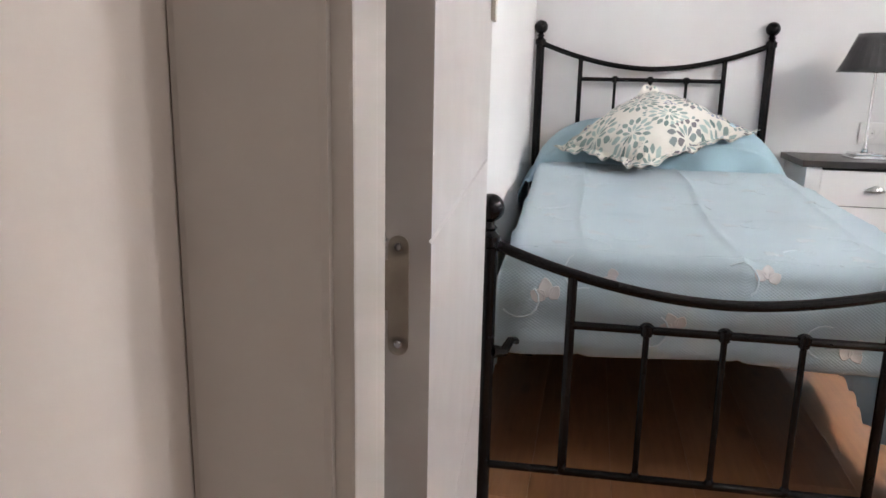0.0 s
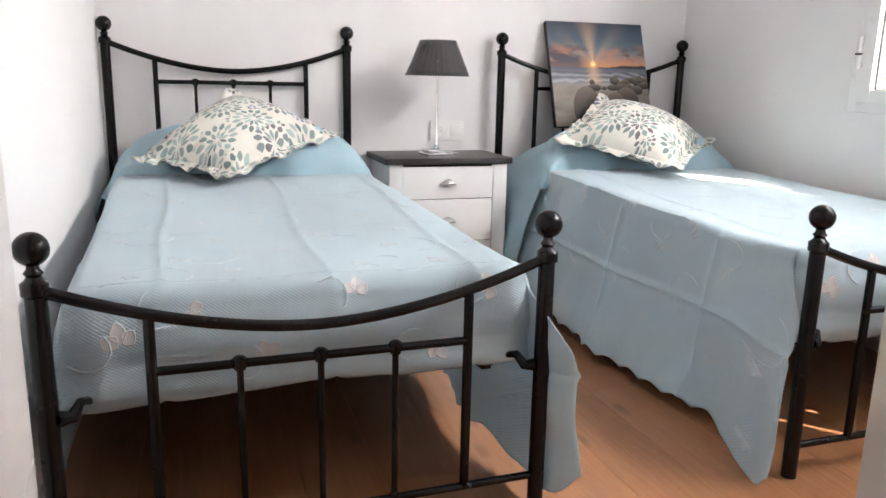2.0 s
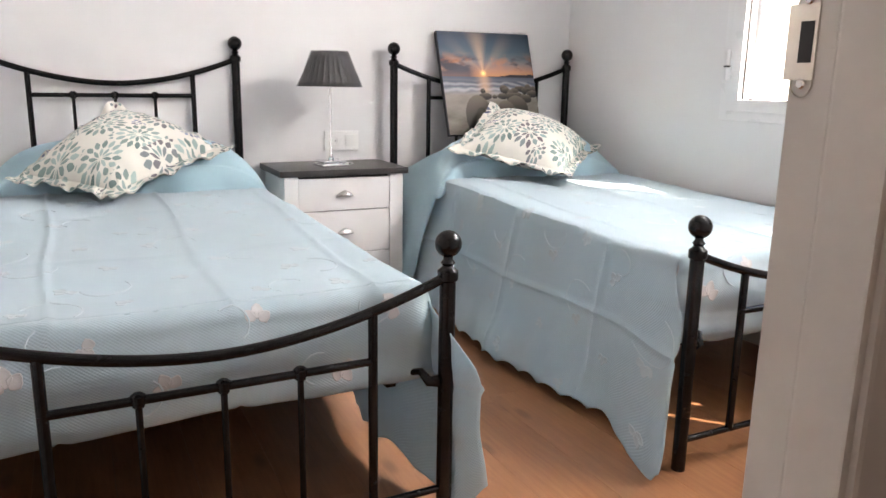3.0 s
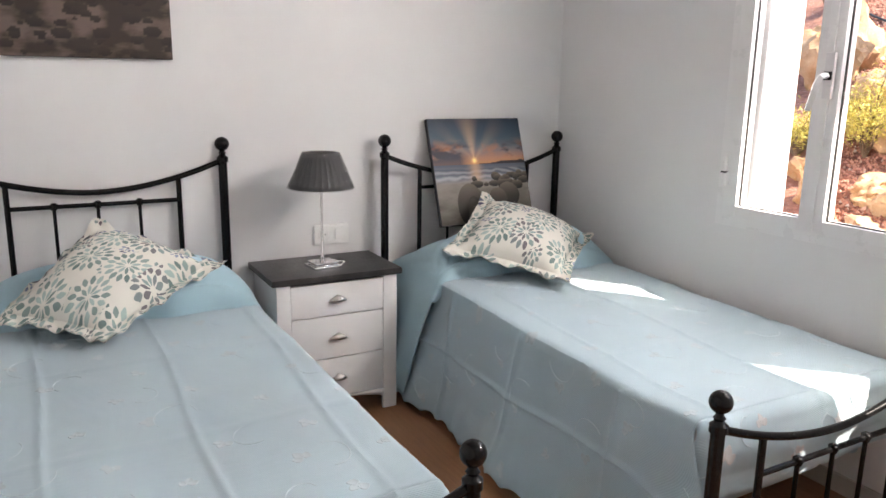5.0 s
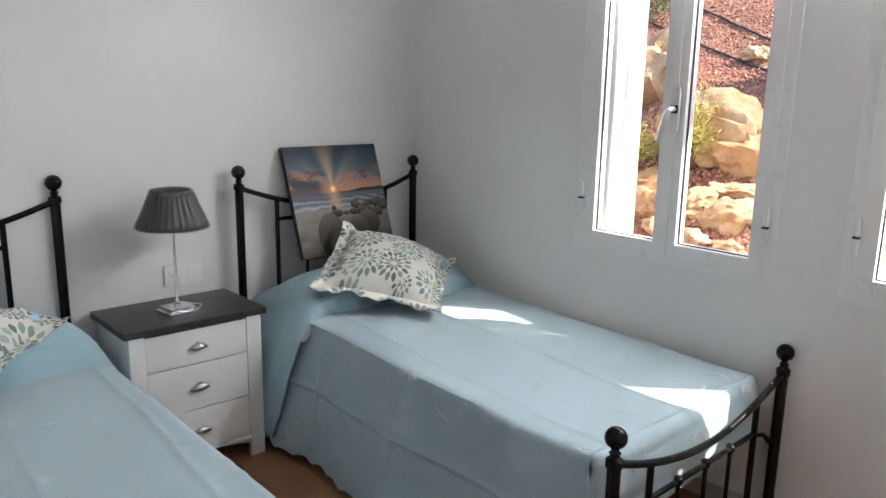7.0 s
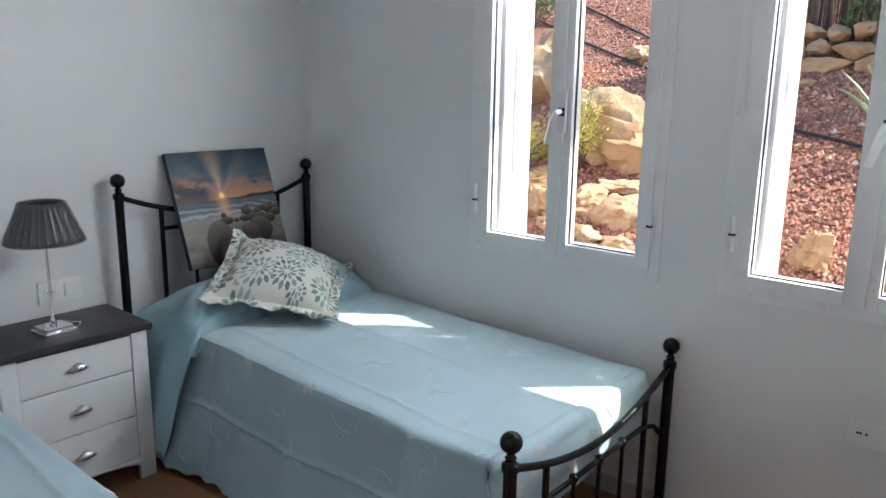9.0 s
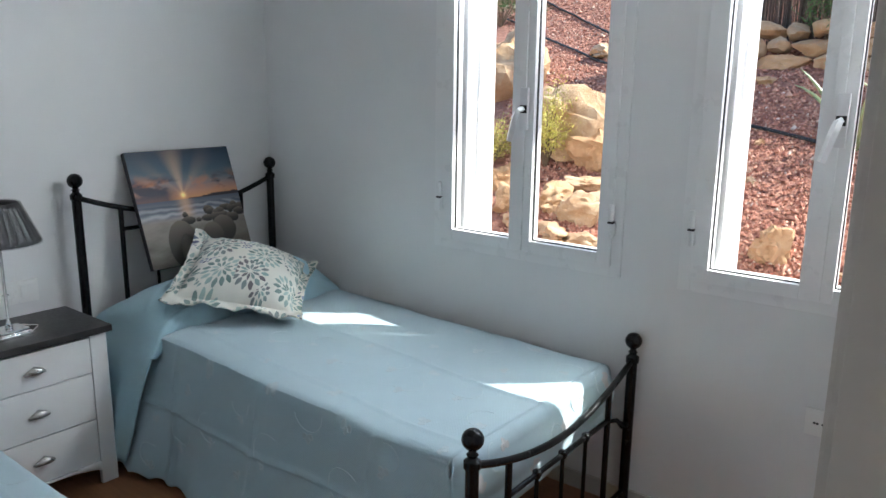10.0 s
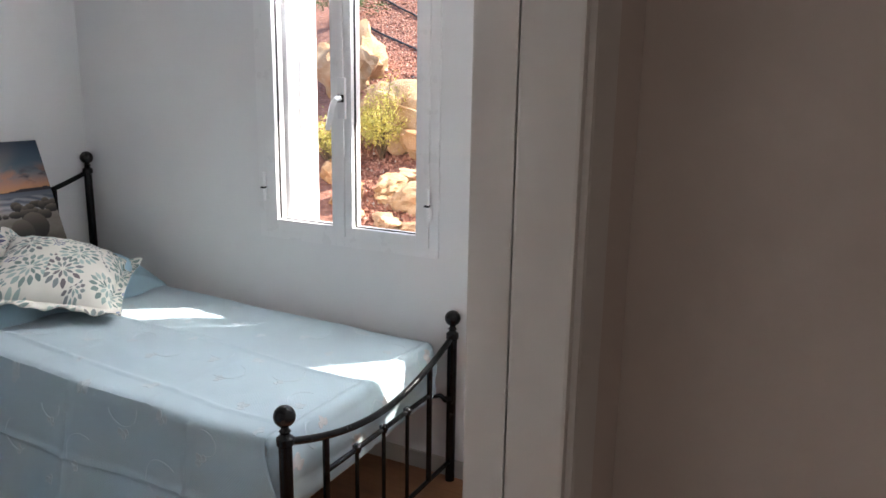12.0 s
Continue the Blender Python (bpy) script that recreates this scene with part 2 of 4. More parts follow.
# ---- mesh helpers ----
def box(bm, x0, x1, y0, y1, z0, z1, bevel=0.0):
    made = bmesh.ops.create_cube(bm, size=1)["verts"]
    for v in made:
        v.co = Vector(((x0 + x1) / 2 + v.co.x * (x1 - x0), (y0 + y1) / 2 + v.co.y * (y1 - y0), (z0 + z1) / 2 + v.co.z * (z1 - z0)))
    if bevel:
        edges = list({e for v in made for e in v.link_edges})
        bmesh.ops.bevel(bm, geom=edges, offset=bevel, segments=2, profile=0.7, affect="EDGES")
    return bm


def lathe(bm, centre, profile, n=20):
    """A turned solid: profile of (radius, height) round the vertical through centre."""
    rings = []
    centre = Vector(centre)
    for r, z in profile:
        if r < 1e-5:
            rings.append([bm.verts.new((centre[0], centre[1], centre[2] + z))])
        else:
            rings.append([bm.verts.new((centre[0] + r * math.cos(2 * math.pi * k / n), centre[1] + r * math.sin(2 * math.pi * k / n), centre[2] + z)) for k in range(n)])
    for a, b in zip(rings, rings[1:]):
        for k in range(n):
            va = [a[k], a[(k + 1) % n]] if len(a) > 1 else [a[0]]
            vb = [b[(k + 1) % n], b[k]] if len(b) > 1 else [b[0]]
            if len(va) + len(vb) > 2:
                bm.faces.new(va + vb)
    return [v for ring in rings for v in ring]


def tube(bm, points, radius, n=10, closed_ends=True):
    """A round bar along points. radius: one number, or one for each point."""
    points = [Vector(p) for p in points]
    radii = radius if isinstance(radius, (list, tuple)) else [radius] * len(points)
    rings = []
    way = (points[1] - points[0]).normalized()
    side = way.cross(Vector((0.3, 0.9, 0.2))).normalized()
    for k, p in enumerate(points):
        a, b = points[max(k - 1, 0)], points[min(k + 1, len(points) - 1)]
        way = (b - a).normalized()
        side = (side - way * side.dot(way)).normalized()
        up = way.cross(side)
        rings.append([bm.verts.new(p + (side * math.cos(2 * math.pi * i / n) + up * math.sin(2 * math.pi * i / n)) * radii[k]) for i in range(n)])
    for a, b in zip(rings, rings[1:]):
        for i in range(n):
            bm.faces.new((a[i], a[(i + 1) % n], b[(i + 1) % n], b[i]))
    if closed_ends:
        bm.faces.new(rings[0][::-1])
        bm.faces.new(rings[-1])
    return bm


def sheet(bm, nu, nv, place, uv=None):
    """A grid of nu x nv cells; place(u, v) with u and v from 0 to 1. uv: the same for the texture's place in metres."""
    grid = [[bm.verts.new(place(i / nu, j / nv)) for j in range(nv + 1)] for i in range(nu + 1)]
    layer = bm.loops.layers.uv.verify()
    for i in range(nu):
        for j in range(nv):
            f = bm.faces.new((grid[i][j], grid[i + 1][j], grid[i + 1][j + 1], grid[i][j + 1]))
            for loop, (a, b) in zip(f.loops, ((i, j), (i + 1, j), (i + 1, j + 1), (i, j + 1))):
                loop[layer].uv = uv(a / nu, b / nv) if uv else (a / nu, b / nv)
    return grid


def finish(bm, name, material, smooth=True):
    bmesh.ops.recalc_face_normals(bm, faces=bm.faces)
    me = bpy.data.meshes.new(name)
    bm.to_mesh(me)
    bm.free()
    me.materials.append(material)
    if smooth:
        me.polygons.foreach_set("use_smooth", [True] * len(me.polygons))
        me.set_sharp_from_angle(angle=radians(38))
    return me


def part(name, bm, material, parent=None, label="", smooth=True):
    ob = new(name, finish(bm, name, material, smooth))
    ob.parent = parent
    return tagged(ob, label)


def thing(name, label, category, group="", at=None):
    ob = new(name)
    ob.empty_display_size = 0.1
    if at is not None:
        ob.matrix_world = at
    return tagged(ob, label, category, group)


def solid(name, bm, material, label, category, group="", smooth=True):
    return tagged(new(name, finish(bm, name, material, smooth)), label, category, group)


def structure(name, bm, material, label="", smooth=False):
    return tagged(new(name, finish(bm, name, material, smooth)), label, kind="structure")


def smoothstep(a, b, x):
    t = min(1, max(0, (x - a) / (b - a)))
    return t * t * (3 - 2 * t)


def boxes(*specs, bevel=0.0):
    bm = bmesh.new()
    for s in specs:
        box(bm, *s, bevel=bevel)
    return bm


# ---- the room ----
XL, XR, YB, YF, TOP = -0.12, 2.65, 3.87, 0.866, 2.5
HALL_Y = 0.785
JL, JR, DOOR_TOP = 0.01, 0.745, 2.05
OUT_X = 2.97
WIN_Z0, WIN_Z1 = 0.876, 2.28
WINDOWS = ((1.908, 2.776), (0.827, 1.697))

structure("wall_north", boxes((XL - 0.2, OUT_X, YB, YB + 0.25, -0.1, TOP + 0.2)), PLASTER, "white plastered wall behind the beds")
structure("wall_west", boxes((XL - 0.12, XL, YF, YB, -0.1, TOP)), PLASTER, "white plastered wall beside the bed")
bm = bmesh.new()
# The unseen stretch down to -1.7 is added to keep sun from the hall.
edges_y = [-1.7, WINDOWS[1][0], WINDOWS[1][1], WINDOWS[0][0], WINDOWS[0][1], YB]
for k in range(5):
    if k in (1, 3):
        box(bm, XR, OUT_X, edges_y[k], edges_y[k + 1], -0.1, WIN_Z0)
        box(bm, XR, OUT_X, edges_y[k], edges_y[k + 1], WIN_Z1, TOP + 0.2)
    else:
        box(bm, XR, OUT_X, edges_y[k], edges_y[k + 1], -0.1, TOP + 0.2)
structure("wall_east", bm, PLASTER, "white plastered wall with two windows")
structure("wall_south", boxes((XL - 0.12, JL - 0.012, HALL_Y, YF, -0.1, TOP), (JR + 0.012, XR, HALL_Y, YF, -0.1, TOP), (JL - 0.012, JR + 0.012, HALL_Y, YF, DOOR_TOP + 0.012, TOP)), PLASTER, "white plastered partition with the doorway")
structure("hall_wall_north", boxes((JR + 0.071, 0.94, HALL_Y - 0.004, HALL_Y - 0.0005, 0.0, TOP)), HALL_SHADED, "hall side of the partition, coloured darker for the shade on it")
# The opening from y -0.6 to 0.4 is added for the fill lamp.
structure("hall_wall_east", boxes((0.94, 1.04, 0.4, HALL_Y - 0.004, -0.1, TOP), (0.94, 1.04, -1.7, -0.6, -0.1, TOP), (0.94, 1.04, -0.6, 0.4, -0.1, 0.75), (0.94, 1.04, -0.6, 0.4, 2.15, TOP)), HALL_SHADED)
# The lighter tone paints in the light that falls on this side.
structure("hall_wall_west", boxes((-0.31, -0.1125, -1.7, HALL_Y - 0.001, -0.1, TOP)), HALL_LIT, "hall wall coloured lighter for the light on it")
# The second piece is unseen, added to shut the sun out.
structure("hall_wall_south", boxes((-0.112, 0.94, -1.7, -1.6, -0.1, TOP), (1.04, XR, -1.7, -1.6, -0.1, TOP)), HALL_SHADED)
# Unseen overhang, placed so its edge ends the sun patches on the bed.
structure("eave", boxes((OUT_X, 3.4, -1.9, YB + 0.25, 2.45, 2.57)), CEILING, "white rendered underside of an unseen roof edge")
structure("ceiling", boxes((-0.31, XR, -1.7, YB, TOP, TOP + 0.1)), CEILING, "plain white ceiling")
floor = structure("floor", boxes((-0.31, XR, -1.7, YB, -0.1, -0.009)), DARKGAP, "warm brown wood laminate floor")
structure("baseboard", boxes((XL, XR - 0.012, YB - 0.012, YB, 0, 0.07), (XR - 0.012, XR, YF + 0.012, YB - 0.012, 0, 0.07), (XL, XL + 0.012, YF + 0.012, YB - 0.012, 0, 0.07), (JR + 0.08, XR - 0.012, YF, YF + 0.012, 0, 0.07), bevel=0.002), JAMB, "white skirting board")


def door_frame():
    bm = bmesh.new()
    box(bm, JR, JR + 0.03, 0.8285, YF + 0.001, 0, DOOR_TOP + 0.03, 0.0015)
    box(bm, JR - 0.004, JR + 0.03, 0.775, 0.826, 0, DOOR_TOP + 0.03, 0.003)
    box(bm, JL - 0.03, JL, 0.8345, YF + 0.001, 0, DOOR_TOP + 0.03, 0.0015)
    box(bm, JL - 0.03, JL + 0.004, 0.775, 0.832, 0, DOOR_TOP + 0.03, 0.003)
    box(bm, JL + 0.004, JR - 0.004, 0.775, YF, DOOR_TOP, DOOR_TOP + 0.03, 0.003)
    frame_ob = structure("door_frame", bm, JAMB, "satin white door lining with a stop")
    bm = bmesh.new()
    for x0, x1 in ((JL - 0.121, JL - 0.011), (JR + 0.004, JR + 0.07)):
        box(bm, x0, x1, 0.769, HALL_Y - 0.001, 0, DOOR_TOP + 0.11, 0.006)
        box(bm, x0 + 0.02, x1 - 0.008, YF + 0.001, YF + 0.013, 0, DOOR_TOP + 0.08, 0.004)
    box(bm, JL - 0.011, JR + 0.004, 0.769, HALL_Y - 0.001, DOOR_TOP + 0.004, DOOR_TOP + 0.11, 0.006)
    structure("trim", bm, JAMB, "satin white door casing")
    return frame_ob


FRAME = door_frame()


def strike_plate():
    plate = thing("strike_plate", "satin steel lock keep screwed to the white door lining", "door hardware")
    bm = bmesh.new()
    box(bm, JR - 0.0018, JR - 0.0002, 0.845, 0.872, 1.018, 1.075, 0.0006)
    for z in (1.015, 1.078):
        lathe_x(bm, (JR - 0.0018, 0.855, z), [(0.0098, 0.0), (0.0098, 0.0016)])
    part("plate", bm, STRIKE, plate)
    # A flat black slab paints the dark inside of the hole.
    part("latch_hole", boxes((JR - 0.0022, JR - 0.0014, 0.848, 0.860, 1.031, 1.062)), RUBBER_AND_GAPS, plate)
    for z in (1.015, 1.078):
        bm = bmesh.new()
        lathe_x(bm, (JR - 0.0032, 0.855, z), [(0.0, 0.0), (0.003, 0.0), (0.004, 0.0012)])
        part("screw", bm, CHROME, plate)


def lathe_x(bm, centre, profile, n=16):
    """As lathe, round an axis along x."""
    for v in lathe(bm, (0, 0, 0), profile, n):
        v.co = Vector((centre[0] + v.co.z, centre[1] + v.co.x, centre[2] + v.co.y))
    return bm


def lathe_y(bm, centre, profile, n=16):
    """As lathe, round an axis along y."""
    for v in lathe(bm, (0, 0, 0), profile, n):
        v.co = Vector((centre[0] + v.co.x, centre[1] + v.co.z, centre[2] + v.co.y))
    return bm


strike_plate()

DOOR_W, DOOR_T = 0.70, 0.04


def door():
    """The leaf, hinged at its lower left corner in plan and swung into the room: local x along the leaf, local y its thickness to the left."""
    ob = tagged(new("door_1"), "open white lacquered door with fine slanting grooves", kind="structure")
    ob.matrix_world = pose(0.037, 0.915, 0, 0, 0, 94.0)
    bm = boxes((0, DOOR_W, 0, DOOR_T, 0.012, 2.03))
    for z in (0.395, 0.795, 1.195, 1.595):
        for dz in (-0.0028, 0.0, 0.0028):
            bmesh.ops.bisect_plane(bm, geom=bm.verts[:] + bm.edges[:] + bm.faces[:], plane_co=(0, 0, z + dz), plane_no=(0, 0, 1))
        for v in bm.verts:
            if abs(v.co.z - z) < 1e-4:
                v.co.y += 0.0024 if v.co.y < 0.01 else -0.0024
    part("leaf", bm, DOOR, ob, smooth=False)
    return ob


DOOR_OB = door()


def window(y0, y1, number):
    """A white casement window with two sashes, in its opening in the east wall."""
    ob = tagged(new("window_" + number), "white two-leaf casement window with hinges and a lever handle", kind="structure")
    z0, z1, ym = WIN_Z0, WIN_Z1, (y0 + y1) / 2
    x0, x1 = XR - 0.004, XR + 0.062
    bm = bmesh.new()
    f = 0.044
    box(bm, x0, x1, y0 + 0.001, y0 + f, z0 + 0.001, z1 - 0.001, 0.002)
    box(bm, x0, x1, y1 - f, y1 - 0.001, z0 + 0.001, z1 - 0.001, 0.002)
    box(bm, x0, x1, y0 + f, y1 - f, z0 + 0.001, z0 + f, 0.002)
    box(bm, x0, x1, y0 + f, y1 - f, z1 - f, z1 - 0.001, 0.002)
    part("window_frame", bm, SHUT, ob)
    s = 0.055
    for a, b in ((y0 + f - 0.004, ym - 0.001), (ym + 0.001, y1 - f + 0.004)):
        bm = bmesh.new()
        xa, xb = XR - 0.012, XR + 0.05
        lo, hi = z0 + f - 0.004, z1 - f + 0.004
        sa, sb = (0.055, 0.048) if a < ym - 0.1 else (0.047, 0.061)
        box(bm, xa, xb, a, a + sa, lo, hi, 0.003)
        box(bm, xa, xb, b - sb, b, lo, hi, 0.003)
        box(bm, xa, xb, a + sa, b - sb, lo, lo + s - 0.01, 0.003)
        box(bm, xa, xb, a + sa, b - sb, hi - s + 0.01, hi, 0.003)
        sash = part("sash", bm, SHUT, ob)
        bm = bmesh.new()
        g = 0.003
        box(bm, XR + 0.008, XR + 0.018, a + sa, a + sa + g, lo + s - 0.01, hi - s + 0.01)
        box(bm, XR + 0.008, XR + 0.018, b - sb - g, b - sb, lo + s - 0.01, hi - s + 0.01)
        box(bm, XR + 0.008, XR + 0.018, a + sa + g, b - sb - g, lo + s - 0.01, lo + s - 0.0065)
        part("gasket", bm, RUBBER_AND_GAPS, sash)
        pane = part("pane", boxes((XR + 0.011, XR + 0.015, a + sa - 0.005, b - sb + 0.005, lo + s - 0.015, hi - s + 0.015)), GLASS, sash, smooth=False)
        pane.visible_shadow = False
    part("astragal", boxes((XR - 0.02, XR - 0.0125, ym - 0.016, ym + 0.014, z0 + 0.045, z1 - 0.045), bevel=0.003), SHUT, ob)
    for y, dz in ((y0 + f - 0.004, -0.012), (y1 - f + 0.004, 0.0)):
        for z in (1.092 + dz, z1 - 0.22):
            hinge = bmesh.new()
            lathe(hinge, (XR - 0.02, y, z - 0.055), [(0, 0), (0.009, 0), (0.0098, 0.003), (0.0098, 0.05), (0.005, 0.052), (0.005, 0.059), (0.0098, 0.061), (0.0098, 0.117), (0.009, 0.12), (0, 0.12)], 14)
            box(hinge, XR - 0.019, XR - 0.0122, y - 0.014, y - 0.004, z - 0.05, z)
            h = part("hinge", hinge, SHUT, ob)
            part("pin", boxes((XR - 0.0305, XR - 0.0122, y - 0.0102, y + 0.0102, z - 0.0035, z + 0.003)), RUBBER_AND_GAPS, h)
    grip = bmesh.new()
    yh, zh = ym - 0.017, 1.468
    box(grip, XR - 0.034, XR - 0.0205, yh - 0.017, yh + 0.017, zh - 0.078, zh + 0.078, 0.003)
    plate = part("handle_plate", grip, SILVER, ob, "satin silver plate")
    bm = bmesh.new()
    tube(bm, [(XR - 0.028, yh, zh), (XR - 0.06, yh, zh), (XR - 0.075, yh, zh - 0.004), (XR - 0.084, yh + 0.006, zh - 0.03), (XR - 0.082, yh + 0.03, zh - 0.118)], [0.011, 0.011, 0.013, 0.014, 0.012], 4)
    part("lever", bm, SILVER, plate, "satin silver lever")
    part("collar", boxes((XR - 0.039, XR - 0.0345, yh - 0.014, yh + 0.014, zh - 0.015, zh + 0.014)), RUBBER_AND_GAPS, plate)
    bm = bmesh.new()
    for ya, yb, step in ((y0 + 0.001, y0 + 0.02, 0.0), (y1 - 0.115, y1 - 0.001, 0.012)):
        box(bm, XR + 0.063, XR + 0.12, ya, yb, WIN_Z0 + 0.017, WIN_Z1 - 0.001, 0.002)
        box(bm, XR + 0.1205, XR + 0.15, ya + step, yb, WIN_Z0 + 0.017, WIN_Z1 - 0.001, 0.002)
        box(bm, XR + 0.1505, XR + 0.262, ya, yb, WIN_Z0 + 0.017, WIN_Z1 - 0.001, 0.002)
    part("shutter_guide", bm, SHUT, ob)
    part("window_sill", boxes((XR + 0.0625, OUT_X + 0.04, y0 + 0.001, y1 - 0.001, WIN_Z0 + 0.001, WIN_Z0 + 0.016), bevel=0.003), SHUT, ob)
    return ob


window(*WINDOWS[0], "1")
window(*WINDOWS[1], "2")

# ---- beds ----
BED_W, BED_L = 0.984, 1.982


def arc(x0, x1, z_end, z_mid, n=24):
    return [(x0 + (x1 - x0) * k / n, z_mid + (z_end - z_mid) * abs(2 * k / n - 1) ** 1.85) for k in range(n + 1)]


def bed_end(parent, y, ball, z_end, z_mid, bar_z, low_z, dowels, spindles, name):
    """A headboard or footboard: two posts with balls, a hanging curve, a cross bar, spindles and a bottom bar."""
    board = new(name)
    board.parent = parent
    for x in (0.0, BED_W):
        bm = bmesh.new()
        tube(bm, [(x, y, 0.0), (x, y, z_end + 0.012)], 0.0185, 16)
        lathe(bm, (x, y, z_end - 0.012), [(0.0185, 0), (0.0235, 0.004), (0.0235, 0.024), (0.016, 0.03), (0.012, 0.036), (0.0165, 0.042), (0.011, 0.049), (0.010, ball - 0.024 - z_end + 0.012)], 18)
        lathe(bm, (x, y, ball), [(0.030 * math.sin(math.pi * k / 14), -0.030 * math.cos(math.pi * k / 14)) for k in range(15)], 22)
        part("post", bm, IRON, board)
    path = arc(0.0, BED_W, z_end, z_mid)
    bm = bmesh.new()
    tube(bm, [(x, y, z) for x, z in path], 0.0115, 12)
    part("curved_rail", bm, IRON, board)
    for x in dowels:
        k = min(path, key=lambda p: abs(p[0] - x))
        bm = bmesh.new()
        tube(bm, [(x, y, low_z), (x, y, k[1])], 0.0105, 12)
        part("upright", bm, IRON, board)
    bm = bmesh.new()
    tube(bm, [(dowels[0], y, bar_z), (dowels[1], y, bar_z)], 0.009, 10)
    part("cross_bar", bm, IRON, board)
    bm = bmesh.new()
    tube(bm, [(0, y, low_z), (BED_W, y, low_z)], 0.009, 10)
    part("bottom_bar", bm, IRON, board)
    for x in spindles:
        bm = bmesh.new()
        tube(bm, [(x, y, low_z), (x, y, bar_z)], 0.0068, 10)
        lathe(bm, (x, y, bar_z - 0.016), [(0.0068, 0), (0.0115, 0.004), (0.0115, 0.010), (0.0145, 0.012), (0.0145, 0.026), (0.008, 0.031), (0, 0.032)], 14)
        lathe(bm, (x, y, low_z + 0.002), [(0.0105, 0), (0.0105, 0.009), (0.0068, 0.014)], 12)
        part("spindle", bm, IRON, board)
    return board


def bed(at, group, label):
    ob = thing("bed_frame", label, "bed", group, at)
    bed_end(ob, 0.0, 1.158, 1.091, 0.983, 0.935, 0.30, (0.183, 0.801), (0.338, 0.492, 0.646), "headboard")
    bed_end(ob, -BED_L, 0.667, 0.595, 0.489, 0.424, 0.083, (0.178, 0.806), (0.336, 0.492, 0.646), "footboard")
    for x in (0.085, BED_W - 0.085):
        part("side_rail", boxes((x - 0.012, x + 0.012, -1.87, -0.02, 0.305, 0.325), bevel=0.002), IRON, ob)
        sign = 1 if x < 0.5 else -1
        xs = 0.0185 if x < 0.5 else BED_W - 0.0185
        bm = bmesh.new()
        tube(bm, [(xs, -BED_L, 0.352), (xs + sign * 0.022, -BED_L + 0.006, 0.352), (xs + sign * 0.034, -BED_L + 0.022, 0.372), (xs + sign * 0.045, -BED_L + 0.05, 0.362), (x, -1.87, 0.318)], [0.015, 0.012, 0.009, 0.008, 0.008], 8)
        part("bracket", bm, IRON, ob)
    for k in range(11):
        y = -0.12 - k * 0.158
        part("slat", boxes((0.055, BED_W - 0.055, y - 0.03, y + 0.03, 0.3255, 0.3395), bevel=0.002), TWIG, ob)
    return ob


def mattress(at, group):
    ob = solid("mattress", boxes((0.05, BED_W - 0.05, -1.875, -0.03, 0.34, 0.548), bevel=0.03), MATTRESS, "white mattress under the pale blue bedspread", "mattress", group)
    ob.matrix_world = at
    return ob


CLOTH_END = 1.885


def fold(x, centre, width):
    return math.exp(-((x - centre) / width) ** 2)


